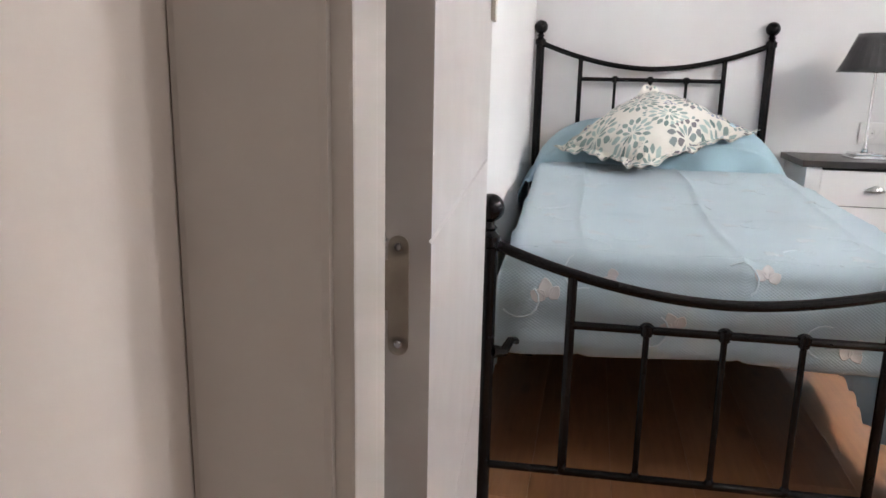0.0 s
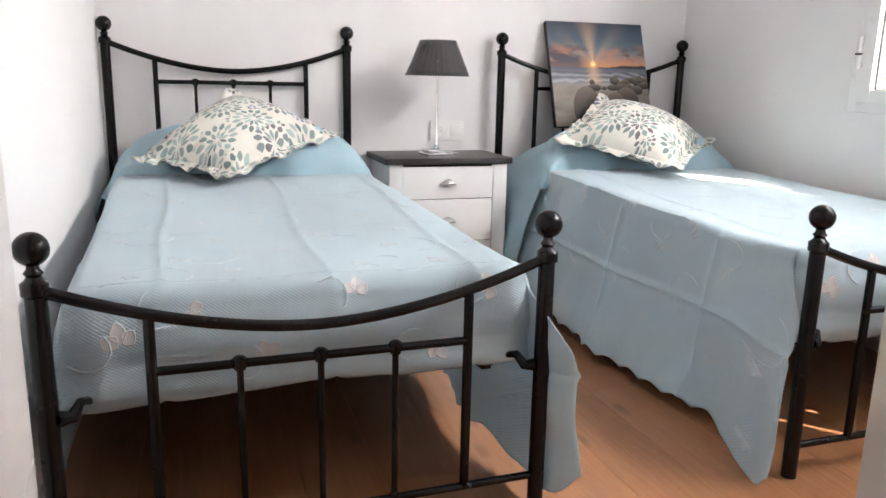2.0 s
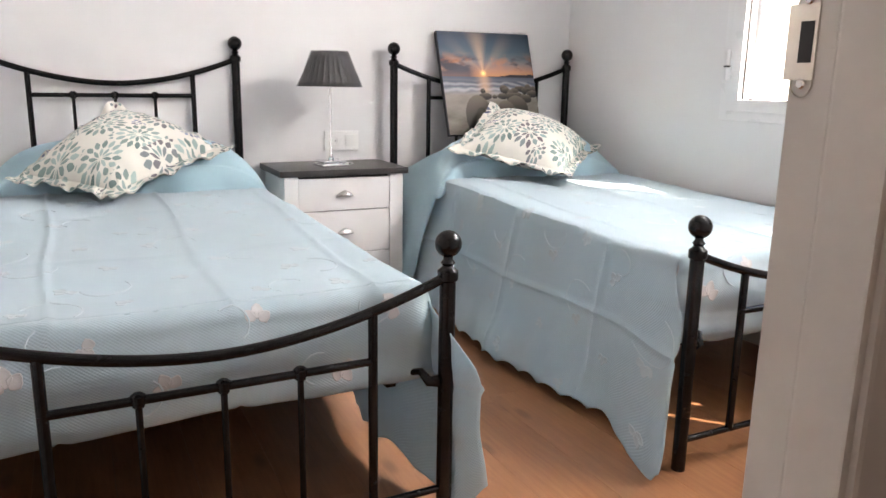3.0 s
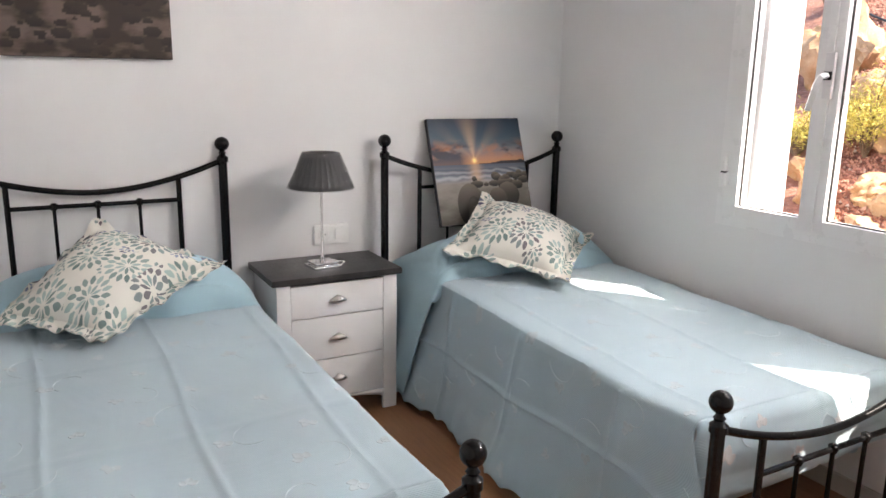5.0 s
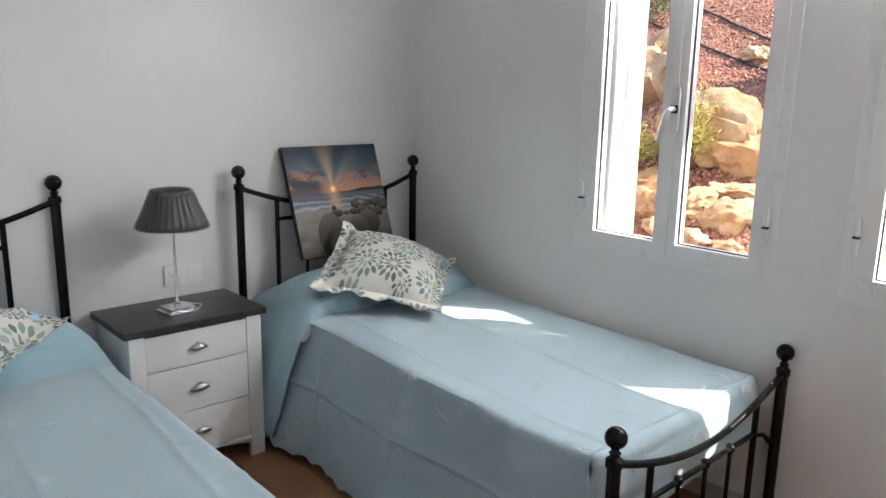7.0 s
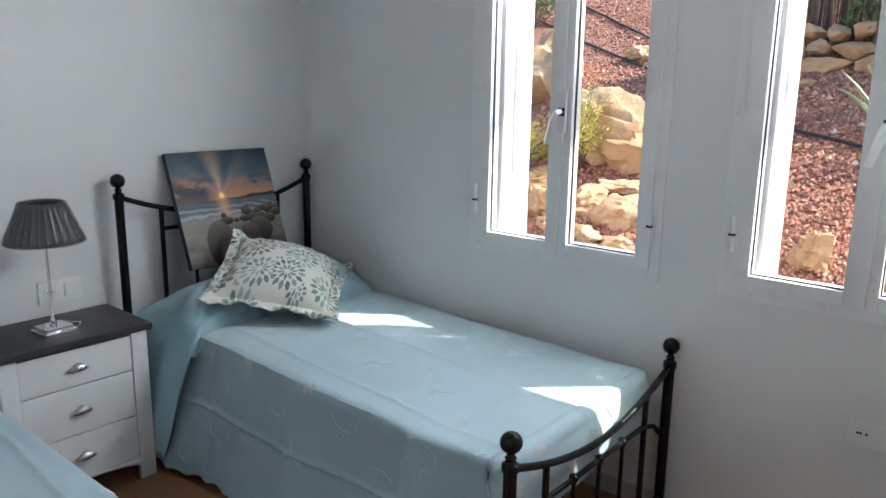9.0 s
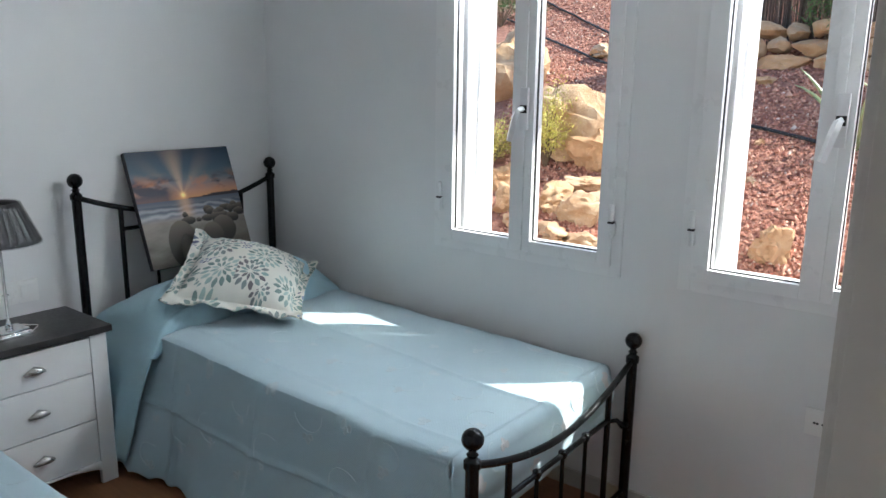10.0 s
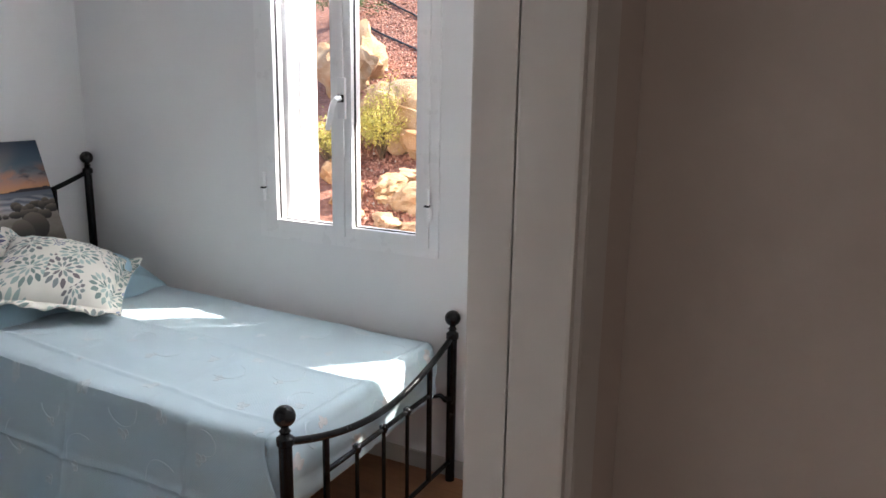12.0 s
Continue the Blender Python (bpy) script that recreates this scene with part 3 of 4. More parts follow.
def bedspread(at, group, label, seed, zb_left, zb_right, creases, tip, tip_x, tip_y, spread):
    """The cotton bedspread: a top, two long sides with scalloped hems, and a tucked front flap. tip: the side whose front corner flares on the floor."""
    ob = thing("bedspread", label, "bedspread", group, at)
    rnd = random.Random(seed)
    ph = [rnd.uniform(0, 6.28) for _ in range(8)]
    top_z, x0, x1, r = 0.565, 0.03, BED_W - 0.012, 0.035
    ll, lr = top_z - zb_left, top_z - zb_right
    width = x1 - x0

    def ripple(x, y):
        v = 0.035 * smoothstep(-1.75, -0.4, y) + 0.0035 * noise.noise(Vector((x * 9, y * 7, seed + 5))) + 0.0022 * math.sin(5.3 * x + 3.1 * y + ph[0]) + 0.0018 * math.sin(11 * x - 6.2 * y + ph[1]) + 0.008 * noise.noise(Vector((x * 3.2, y * 3.2, seed)))
        for cx, slope in creases:
            v += 0.0055 * fold(x, cx + slope * y + 0.006 * math.sin(7 * y + ph[2]), 0.009)
        for cy in (-0.9, -1.42):
            v += 0.0035 * fold(y, cy + 0.004 * math.sin(9 * x), 0.01)
        return v

    def place(u, v):
        y = -0.04 - v * (CLOTH_END - 0.04)
        s = -ll + u * (ll + width + lr)
        if 0 <= s <= width:
            x = x0 + s
            e = min(s, width - s)
            round_off = r * (1 - math.sqrt(max(0, 1 - (1 - min(e, r) / r) ** 2)))
            return (x, y, top_z - round_off * 0.6 + ripple(x, y))
        side, deep, total = (-1, -s, ll) if s < 0 else (1, s - width, lr)
        q = deep / total
        hem = 0.017 * abs(math.sin(math.pi * y / 0.115 + ph[3])) * q ** 3
        wave = (0.014 * math.sin(7.5 * y + ph[4]) + 0.009 * math.sin(17 * y + ph[5]) + 0.045 * noise.noise(Vector((y * 2.2, q * 1.5, seed + 3)))) * q ** 1.1
        wave += 0.009 * fold(q, 0.42 + 0.012 * math.sin(4 * y), 0.018) + 0.012 * noise.noise(Vector((y * 6, q * 3, seed + 8))) * q
        for yk in (-0.6, -1.08, -1.6):
            wave += 0.008 * fold(y, yk + 0.02 * q + 0.004 * math.sin(9 * q + yk), 0.011)
        flare = (0.03 * q ** 0.7 + 0.05 * q ** 1.5) * (spread if side > 0 and tip > 0 else 1)
        corner = smoothstep(0.2, 0.0, CLOTH_END + y)
        pull = corner * q ** 1.6
        limit = 1.0
        out = flare + wave + (corner * (tip_x * smoothstep(0, 0.2, q) + (0.055 * q * q if tip < 0 else 0.0)) if side == tip else 0.0)
        yy = y - (corner * (tip_y * smoothstep(0.0, 0.3, q) + (0.07 * q * q if tip < 0 else 0.0)) if side == tip else 0.02 * pull)
        z = top_z - 0.02 - (total - 0.02) * q * limit + hem - ((0.085 if tip < 0 else 0.05) * pull - 0.085 * q ** 3 * smoothstep(0.09, 0.0, CLOTH_END + y) ** 2 if side == tip else 0)
        xx = (x0 - out) if side < 0 else (x1 + out)
        if side == tip == 1:
            curl = max(0.0, 0.075 - (CLOTH_END + y)) * smoothstep(0.1, 0.4, q)
            yy += curl * (1.5 - 6 * curl)
            xx += curl * (0.35 + 5 * curl)
        if side > 0 and tip < 0:
            xx = min(xx, x1 + 0.05)
        if side < 0 and tip > 0:
            xx = max(xx, x0 - 0.045)
        return (xx, yy, max(z, 0.006))

    def uv(u, v):
        return (u * (ll + width + lr), v * CLOTH_END)

    bm = bmesh.new()
    sheet(bm, 250, 150, place, uv)

    def flap(u, v):
        s = u * width
        e = min(s, width - s)
        curve = 0.035 * (1 - min(1, e / 0.07)) ** 2
        radius = 0.042
        run = v * (0.262 - 0.02 * smoothstep(0.1, 0.5, s))
        a = min(run / radius, math.pi / 2)
        past = max(0.0, run - radius * math.pi / 2)
        w = past / 0.196
        x, y, z = place((ll + s) / (ll + width + lr), 1.0)
        belly = 0.016 * math.sin(math.pi * min(1, w * 1.5)) + 0.014 * math.sin(math.pi * min(1, max(0, w - 0.55) * 2.0)) - 0.012 * smoothstep(0.8, 1.0, w)
        yy = y - radius * math.sin(a) - belly + curve * a / 1.57 + 0.003 * math.sin(9 * x + ph[6]) * w
        zz = z - radius * (1 - math.cos(a)) - past + 0.006 * math.sin(6.0 * x + ph[7]) * w
        return (x + (-0.022 if s < width / 2 else 0.022) * smoothstep(0, 0.4, v) * (1 - min(1, e / 0.1)), yy, zz)

    sheet(bm, 90, 34, flap, lambda u, v: (ll + u * width, CLOTH_END + v * 0.23))
    bmesh.ops.remove_doubles(bm, verts=bm.verts, dist=0.0004)
    cloth = part("cover", bm, CLOTH, ob)
    mod = cloth.modifiers.new("thickness", "SOLIDIFY")
    mod.thickness, mod.offset = 0.002, 0

    def hump_h(d):
        """Height of the covered pillow at the distance d from the headboard."""
        return 0.182 * smoothstep(0.50, 0.33, d) ** 0.6 * (1 - 0.25 * smoothstep(0.14, 0.0, d))

    def turned(u, v):
        k = min(1.0, v / 0.8)
        d = 0.015 + k * 0.445
        s = -1.35 + 2.7 * u
        h = hump_h(d) + 0.065 * smoothstep(0.2, 0.45, d)
        a = max(0.0, v - 0.8) / 0.2 * math.pi / 2
        d += 0.04 * math.sin(a)
        sink = 1 - math.cos(a)
        wave = 0.01 * math.sin(13 * s + ph[1]) * k + 0.012 * noise.noise(Vector((s * 1.8, d * 6, seed + 9)))
        if abs(s) <= 1:
            z = top_z + 0.006 + (h - 0.065) * (1 - abs(s) ** 3.6) + 0.065 * (1 - abs(s) ** 6) + 0.004 * math.sin(9 * s + ph[2]) * k - 0.065 * (1 - abs(s) ** 6) * smoothstep(0.35, 0.0, d)
            z += (top_z - 0.014 - z) * sink
            return ((x0 + x1) / 2 + s * (width / 2 + 0.035), -d - wave - 0.02 * math.sin(3 * s) * k, z - 0.03 * smoothstep(0.9, 1.0, abs(s)))
        q = (abs(s) - 1) / 0.35
        side = 1 if s > 0 else -1
        deep = (0.47 if side == tip else 0.2) * q
        out = width / 2 + 0.035 + 0.035 * q ** 0.5 + 0.05 * q + 0.016 * math.sin(16 * d + 2.5 * q + ph[3]) * q
        if side != tip:
            out = min(out, width / 2 + 0.075)
        narrow = d * (1 - 0.3 * q ** 1.3)
        edge_z = top_z - 0.024 + 0.004 * math.sin(9 * side + ph[2]) * k
        return ((x0 + x1) / 2 + side * out, -narrow - wave * (1 - q), edge_z - deep + 0.008 * abs(math.sin(math.pi * d / 0.1)) * q)

    bm = bmesh.new()
    sheet(bm, 120, 70, turned, lambda u, v: (u * 1.8, v * 0.5))
    turned_part = part("turned_top", bm, CLOTH_TOP, ob, "deeper blue inner side")
    mod = turned_part.modifiers.new("thickness", "SOLIDIFY")
    mod.thickness, mod.offset = 0.005, 0
    return ob, place, (ll, width, lr), flap


def stitch_flower(bm, at, size, turn):
    """A raised sprig of lobed petals, lying on the cloth; at(dx, dy, lift) gives places on it."""
    for k in range(3):
        a = turn + (k - 1) * 0.85
        reach, half = size * (1.0 if k == 1 else 0.8), size * 0.26
        rim = []
        for i in range(10):
            w = 2 * math.pi * i / 10
            along = reach * (0.56 + 0.44 * math.cos(w))
            side = half * 1.25 * math.sin(w) * abs(math.sin(w)) ** 0.7 * (1.1 if along < reach * 0.5 else 0.9)
            rim.append((along * math.cos(a) - side * math.sin(a), along * math.sin(a) + side * math.cos(a)))
        mid = (sum(p[0] for p in rim) / 10, sum(p[1] for p in rim) / 10)
        outer = [bm.verts.new(at(x, y, 0.0005)) for x, y in rim]
        ridge = [bm.verts.new(at(mid[0] + (x - mid[0]) * 0.86, mid[1] + (y - mid[1]) * 0.86, 0.0022)) for x, y in rim]
        inner = [bm.verts.new(at(mid[0] + (x - mid[0]) * 0.68, mid[1] + (y - mid[1]) * 0.68, 0.0014)) for x, y in rim]
        centre = bm.verts.new(at(*mid, 0.0016))
        for i in range(10):
            j = (i + 1) % 10
            bm.faces.new((outer[i], outer[j], ridge[j], ridge[i]))
            bm.faces.new((ridge[i], ridge[j], inner[j], inner[i]))
            bm.faces.new((inner[i], inner[j], centre))


def on_cloth(place, u, v, du, dv, outward):
    """Places on the cloth round (u, v); du and dv are metres for the whole of u and v."""
    def at(dx, dy, lift):
        uu, vv = min(0.995, max(0.005, u + dx / du)), min(0.995, max(0.005, v + dy / dv))
        p = Vector(place(uu, vv))
        a, b = Vector(place(min(1, uu + 0.004), vv)) - p, Vector(place(uu, max(0, vv - 0.004))) - p
        n = a.cross(b).normalized()
        return p + n * lift * outward
    return at


def embroider_flap(spread, flap, seed):
    rnd = random.Random(seed + 90)
    for k in range(6):
        u, v = (k + 0.5 + rnd.uniform(-0.15, 0.15)) / 6, rnd.choice((0.25, 0.5, 0.72))
        bm = bmesh.new()
        at = on_cloth(flap, u, v, BED_W - 0.068, 0.23, 1)
        stitch_flower(bm, at, rnd.uniform(0.034, 0.046), rnd.uniform(0, 6.28))
        part("embroidered_flower", bm, STITCH_PINK, spread, "pinkish stitched sprig")
        bm = bmesh.new()
        t0 = rnd.uniform(0, 6.28)
        tube(bm, [at(-0.05 + 0.035 * math.cos(t0 + i * 0.4), 0.035 * math.sin(t0 + i * 0.4), 0.0015) for i in range(9)], 0.0024, 5)
        part("embroidered_cord", bm, STITCH_LINE, spread)


def embroider(spread, place, dims, seed, count=46):
    """Sprigs and curling cords sewn over the bedspread."""
    rnd = random.Random(seed)
    ll, width, lr = dims
    total = ll + width + lr
    cols, k = 8, 0
    for row in range(9):
        for col in range(cols):
            u = (col + 0.5 + (0.25 if row % 2 else -0.25)) / cols + rnd.uniform(-0.02, 0.02)
            v = 0.24 + row * 0.09 + rnd.uniform(-0.01, 0.01)
            if not 0.02 < u < 0.98 or v > 0.97:
                continue
            at = on_cloth(place, u, v, total, CLOTH_END, 1)
            bm = bmesh.new()
            stitch_flower(bm, at, rnd.uniform(0.032, 0.046), rnd.uniform(0, 6.28))
            part("embroidered_flower", bm, STITCH, spread)
            if k % 2 == 0:
                t0, big = rnd.uniform(0, 6.28), rnd.uniform(0.04, 0.07)
                bm = bmesh.new()
                tube(bm, [at(0.06 + big * math.cos(t0 + i * 0.35) * (1 - 0.03 * i), big * math.sin(t0 + i * 0.35), 0.001) for i in range(11)], 0.0017, 5)
                part("embroidered_cord", bm, STITCH_LINE, spread)
            k += 1


BED1 = pose(-0.089, 3.824, 0, 0, 0, 1.6)
BED2 = pose(1.616, 3.8, 0, 0, 0, 0.45)
bed(BED1, "single beds", "black iron single bed frame with ball finials beside plain wall")
bed(BED2, "single beds", "black iron single bed frame with ball finials under the windows")
mattress(BED1, "mattresses")
mattress(BED2, "mattresses")
for where, label, seed, zl, zr, creases, tip, tx, ty, wide in (
    (BED1, "pale blue creased cotton bedspread on bed beside plain wall", 3, 0.14, 0.055, ((0.226, 0.017), (0.58, 0.028), (0.943, 0.054)), 1, 0.006, 0.24, 0.2),
    (BED2, "pale blue cotton bedspread on sunlit bed under the windows", 7, 0.035, 0.12, ((0.185, 0.03), (0.55, 0.02)), -1, 0.02, 0.09, 1.0),
):
    spread, place_on, dims, flap_on = bedspread(where, "bedspreads", label, seed, zl, zr, creases, tip, tx, ty, wide)
    embroider(spread, place_on, dims, seed)
    embroider_flap(spread, flap_on, seed)


def cushion(corners, group, label, seed, thick=0.12):
    """A square cushion with a wavy flat hem, from its four corners in order round it."""
    c = [Vector(p) for p in corners]
    up = (c[2] - c[0]).cross(c[3] - c[1]).normalized()
    if up.z < 0:
        up = -up
    centre = sum(c, Vector()) / 4
    ob = thing("cushion", label, "cushion", group, Matrix.Translation(centre))

    def flat(s, t):
        """Sides drawn in between the four pointed corners."""
        p, q = 2 * s - 1, 2 * t - 1
        p, q = p * (1 - 0.08 * (1 - q * q)), q * (1 - 0.08 * (1 - p * p))
        s, t = (p + 1) / 2, (q + 1) / 2
        return c[0] * (1 - s) * (1 - t) + c[1] * (1 - s) * t + c[2] * s * t + c[3] * s * (1 - t) - centre

    def puff(s, t):
        a, b = min(1, abs(2 * s - 1) / 0.84), min(1, abs(2 * t - 1) / 0.84)
        return ((1 - a ** 2.4) * (1 - b ** 2.4)) ** 0.55

    def edge(s, t):
        e = min(s, 1 - s, t, 1 - t)
        soft = smoothstep(0.1, 0.0, e)
        return 0.009 * math.sin(19 * (s - t) + seed) * soft + 0.006 * math.sin(41 * (s + t) + seed) * soft

    def crease(s, t):
        """Small gathers that run in from the seam."""
        e = min(s, 1 - s, t, 1 - t)
        return 0.004 * math.sin(46 * (s if min(t, 1 - t) < min(s, 1 - s) else t) + 2 * seed) * smoothstep(0.06, 0.12, e) * smoothstep(0.26, 0.12, e)

    bm = bmesh.new()
    sheet(bm, 64, 64, lambda s, t: flat(s, t) + up * (thick * puff(s, t) + 0.002 + edge(s, t) + crease(s, t) + 0.012 * puff(s, t) * noise.noise(Vector((s * 4, t * 4, seed)))), lambda s, t: (s + seed * 0.37, t + seed * 0.21))
    sheet(bm, 44, 44, lambda s, t: flat(s, t) + up * (-thick * 0.6 * puff(s, t) - 0.002 + edge(s, t)), lambda s, t: (s + seed, t))
    part("cover", bm, FLOWERS, ob)
    return ob


cushion([(0.018, 3.28, 0.665), (0.379, 3.64, 0.915), (0.805, 3.44, 0.745), (0.335, 3.05, 0.625)], "cushions", "flowered cream and teal cushion on bed beside plain wall", 1)
cushion([(1.68, 3.36, 0.722), (2.05, 3.645, 0.918), (2.53, 3.39, 0.712), (2.08, 2.99, 0.63)], "cushions", "flowered cream and teal cushion leaning against the sunset canvas", 2)


# ---- nightstand, lamp, sockets ----
def nightstand():
    ob = thing("nightstand", "white wooden nightstand with charcoal top between the beds", "nightstand", at=pose(0.983, 3.478, 0))
    w, d = 0.571, 0.372
    part("top", boxes((0, w, 0, d, 0.615, 0.641), bevel=0.003), TOPBOARD, ob, "charcoal wooden top")
    part("side_panel", boxes((0.02, 0.04, 0.03, d - 0.01, 0.02, 0.6145), bevel=0.002), CABINET, ob)
    part("side_panel", boxes((w - 0.04, w - 0.02, 0.03, d - 0.01, 0.02, 0.6145), bevel=0.002), CABINET, ob)
    part("back_panel", boxes((0.041, w - 0.041, d - 0.02, d - 0.012, 0.05, 0.611)), CABINET, ob)
    for x0, x1 in ((0.019, 0.078), (w - 0.084, w - 0.02)):
        part("front_stile", boxes((x0, x1, 0.012, 0.034, 0.0, 0.6145), bevel=0.004), CABINET, ob)
    # Black sheet behind the drawers paints the shade in their gaps.
    part("drawer_gap_shade", boxes((0.08, w - 0.086, 0.03, 0.045, 0.08, 0.611)), RUBBER_AND_GAPS, ob)
    for z0, z1 in ((0.465, 0.604), (0.277, 0.461), (0.098, 0.273)):
        drawer = part("drawer_front", boxes((0.079, w - 0.0855, 0.014, 0.03, z0, z1), bevel=0.0025), CABINET, ob)
        bm = bmesh.new()

        def cup(u, v, zc=(z0 + z1) / 2):
            a = math.pi * u
            b = math.pi / 2 * v
            return (0.279 - 0.04 * math.cos(a) * math.cos(b * 0.92), 0.014 - 0.022 * math.sin(a) ** 0.7 * math.cos(b), zc - 0.008 + 0.026 * math.sin(b) * (0.35 + 0.65 * math.sin(a) ** 0.5))

        sheet(bm, 20, 8, cup)
        h = part("drawer_pull", bm, PEWTER, drawer, "pewter cup pull")
        m = h.modifiers.new("thickness", "SOLIDIFY")
        m.thickness = 0.002
    bm = bmesh.new()

    def rail(u, v):
        x = 0.079 + u * (w - 0.0855 - 0.079)
        low = 0.062 + 0.03 * math.sin(math.pi * u) ** 0.6
        return (x, 0.016, low + (0.098 - low) * v)

    sheet(bm, 24, 2, rail)
    r = part("bottom_rail", bm, CABINET, ob)
    m = r.modifiers.new("thickness", "SOLIDIFY")
    m.thickness = 0.014
    return ob


nightstand()


def lamp():
    ob = thing("table_lamp", "chrome table lamp with wrapped grey pleated shade on the nightstand", "table lamp", at=pose(1.25, 3.635, 0.641, 0, 0, 6))
    part("foot", boxes((-0.062, 0.062, -0.055, 0.055, 0, 0.012), bevel=0.003), CHROME, ob)
    part("plinth", boxes((-0.052, 0.052, -0.045, 0.045, 0.0125, 0.026), bevel=0.003), CHROME, ob)
    bm = bmesh.new()
    lathe(bm, (0, 0, 0.0265), [(0, 0), (0.013, 0), (0.013, 0.012), (0.009, 0.016), (0.009, 0.022), (0.005, 0.028), (0.005, 0.32), (0.011, 0.322), (0.011, 0.335), (0, 0.336)], 18)
    part("stem", bm, CHROME, ob)
    bm = bmesh.new()
    n = 60

    def cone(u, v):
        a = 2 * math.pi * u
        ridge = 1 + 0.022 * (1 if int(u * n) % 2 else -1)
        rr = (0.134 + (0.072 - 0.134) * v) * ridge
        return (rr * math.cos(a), rr * math.sin(a), 0.344 + 0.145 * v)

    sheet(bm, n, 6, cone)
    bmesh.ops.remove_doubles(bm, verts=bm.verts, dist=0.0002)
    s = part("shade", bm, SHADE, ob, "dark grey pleated shade")
    m = s.modifiers.new("thickness", "SOLIDIFY")
    m.thickness = 0.0015
    bm = bmesh.new()

    def film_wrap(u, v):
        a = 2 * math.pi * u
        k = 1.04 + 0.075 * noise.noise(Vector((math.cos(a) * 4.2, math.sin(a) * 4.2, v * 1.5)))
        rr = (0.136 + (0.074 - 0.136) * v) * k
        return (rr * math.cos(a), rr * math.sin(a), 0.341 + 0.151 * v)

    sheet(bm, 60, 10, film_wrap)
    bmesh.ops.remove_doubles(bm, verts=bm.verts, dist=0.0002)
    part("wrapping", bm, WRAP, ob, "clear crinkled wrapping film")
    bm = bmesh.new()
    for k in range(3):
        a = k * 2.094
        tube(bm, [(0.006 * math.cos(a), 0.006 * math.sin(a), 0.462), (0.07 * math.cos(a), 0.07 * math.sin(a), 0.48)], 0.0015, 6)
    part("spider", bm, CHROME, ob)
    bm = bmesh.new()
    tube(bm, [(0.05, 0.045, 0.006), (0.075, 0.052, 0.012), (0.10, 0.04, 0.004), (0.115, 0.02, 0.004), (0.10, -0.002, 0.004), (0.07, -0.03, 0.004)], 0.0028, 8)
    part("power_cord", bm, CHROME, ob)
    return ob


lamp()


def socket_back():
    ob = thing("wall_socket", "white double socket and switch plate above the nightstand", "wall socket")
    y = YB
    part("plate", boxes((1.292, 1.459, y - 0.0115, y - 0.0005, 0.688, 0.777), bevel=0.003), PLASTIC, ob)
    bm = bmesh.new()
    lathe_y(bm, (1.334, y - 0.015, 0.732), [(0.0, 0.003), (0.019, 0.003), (0.0195, 0.0), (0.024, 0.0), (0.024, 0.004)], 28)
    sock = part("socket", bm, PLASTIC, ob)
    for dx in (-0.0095, 0.0095):
        bm = bmesh.new()
        lathe_y(bm, (1.334 + dx, y - 0.0128, 0.732), [(0, 0), (0.0026, 0), (0.0026, 0.001)], 10)
        part("pin_hole", bm, RUBBER_AND_GAPS, sock)
    part("rocker", boxes((1.391, 1.445, y - 0.0165, y - 0.012, 0.706, 0.761), bevel=0.002), PLASTIC, ob)


def socket_east():
    ob = thing("wall_outlet", "white double aerial and data outlet low on the window wall", "wall socket")
    part("plate", boxes((XR - 0.009, XR - 0.0005, 1.08, 1.247, 0.484, 0.572), bevel=0.003), PLASTIC, ob)
    for k, yc in enumerate((1.205, 1.127)):
        insert = part("insert", boxes((XR - 0.0125, XR - 0.0095, yc - 0.026, yc + 0.026, 0.503, 0.554), bevel=0.001), PLASTIC, ob)
        for dy in ((-0.012, 0.004, 0.013) if k == 0 else (-0.008, 0.008)):
            bm = bmesh.new()
            lathe_x(bm, (XR - 0.0135, yc + dy, 0.528), [(0, 0), (0.0042, 0), (0.0042, 0.0005)], 12)
            part("jack", bm, RUBBER_AND_GAPS, insert)


socket_back()
socket_east()


# ---- prints ----
def canvas(name, label, w, h, at, paint, n=150):
    """A stretched canvas w x h, 3 cm deep; local x to the right, z up, its face towards -y."""
    ob = thing(name, label, "canvas print", at=at)
    part("stretcher", boxes((0, w, 0.0, 0.028, 0, h), bevel=0.002), CANVAS_SIDE, ob, "dark wrapped edge")
    bm = bmesh.new()
    rows = int(n * h / w)
    sheet(bm, n, rows, lambda u, v: (0.0012 + u * (w - 0.0024), -0.0006, 0.0012 + v * (h - 0.0024)))
    ob2 = part("print", bm, PRINT, ob, "printed face")
    me = ob2.data
    co = np.zeros(len(me.vertices) * 3)
    me.vertices.foreach_get("co", co)
    co = co.reshape(-1, 3)
    rgb = paint(co[:, 0] / w, co[:, 2] / h)
    attr = me.color_attributes.new("print", "FLOAT_COLOR", "POINT")
    attr.data.foreach_set("color", np.c_[rgb, np.ones(len(rgb))].astype(np.float32).ravel())
    return ob


def fractal(u, v, seed):
    total = np.zeros_like(u)
    rng = np.random.RandomState(seed)
    for k in range(5):
        f, a = 2.0 ** k * 3, 0.5 ** k
        for _ in range(3):
            th, ph = rng.uniform(0, 6.28, 2)
            total += a * np.sin(f * 2.1 * (u * math.cos(th) + v * math.sin(th)) + ph + 1.3 * np.sin(f * 1.3 * (v * math.cos(ph) - u * math.sin(th))))
    return total / 3


def blend(a, b, k):
    k = np.clip(k, 0, 1)[:, None]
    return a * (1 - k) + b * k


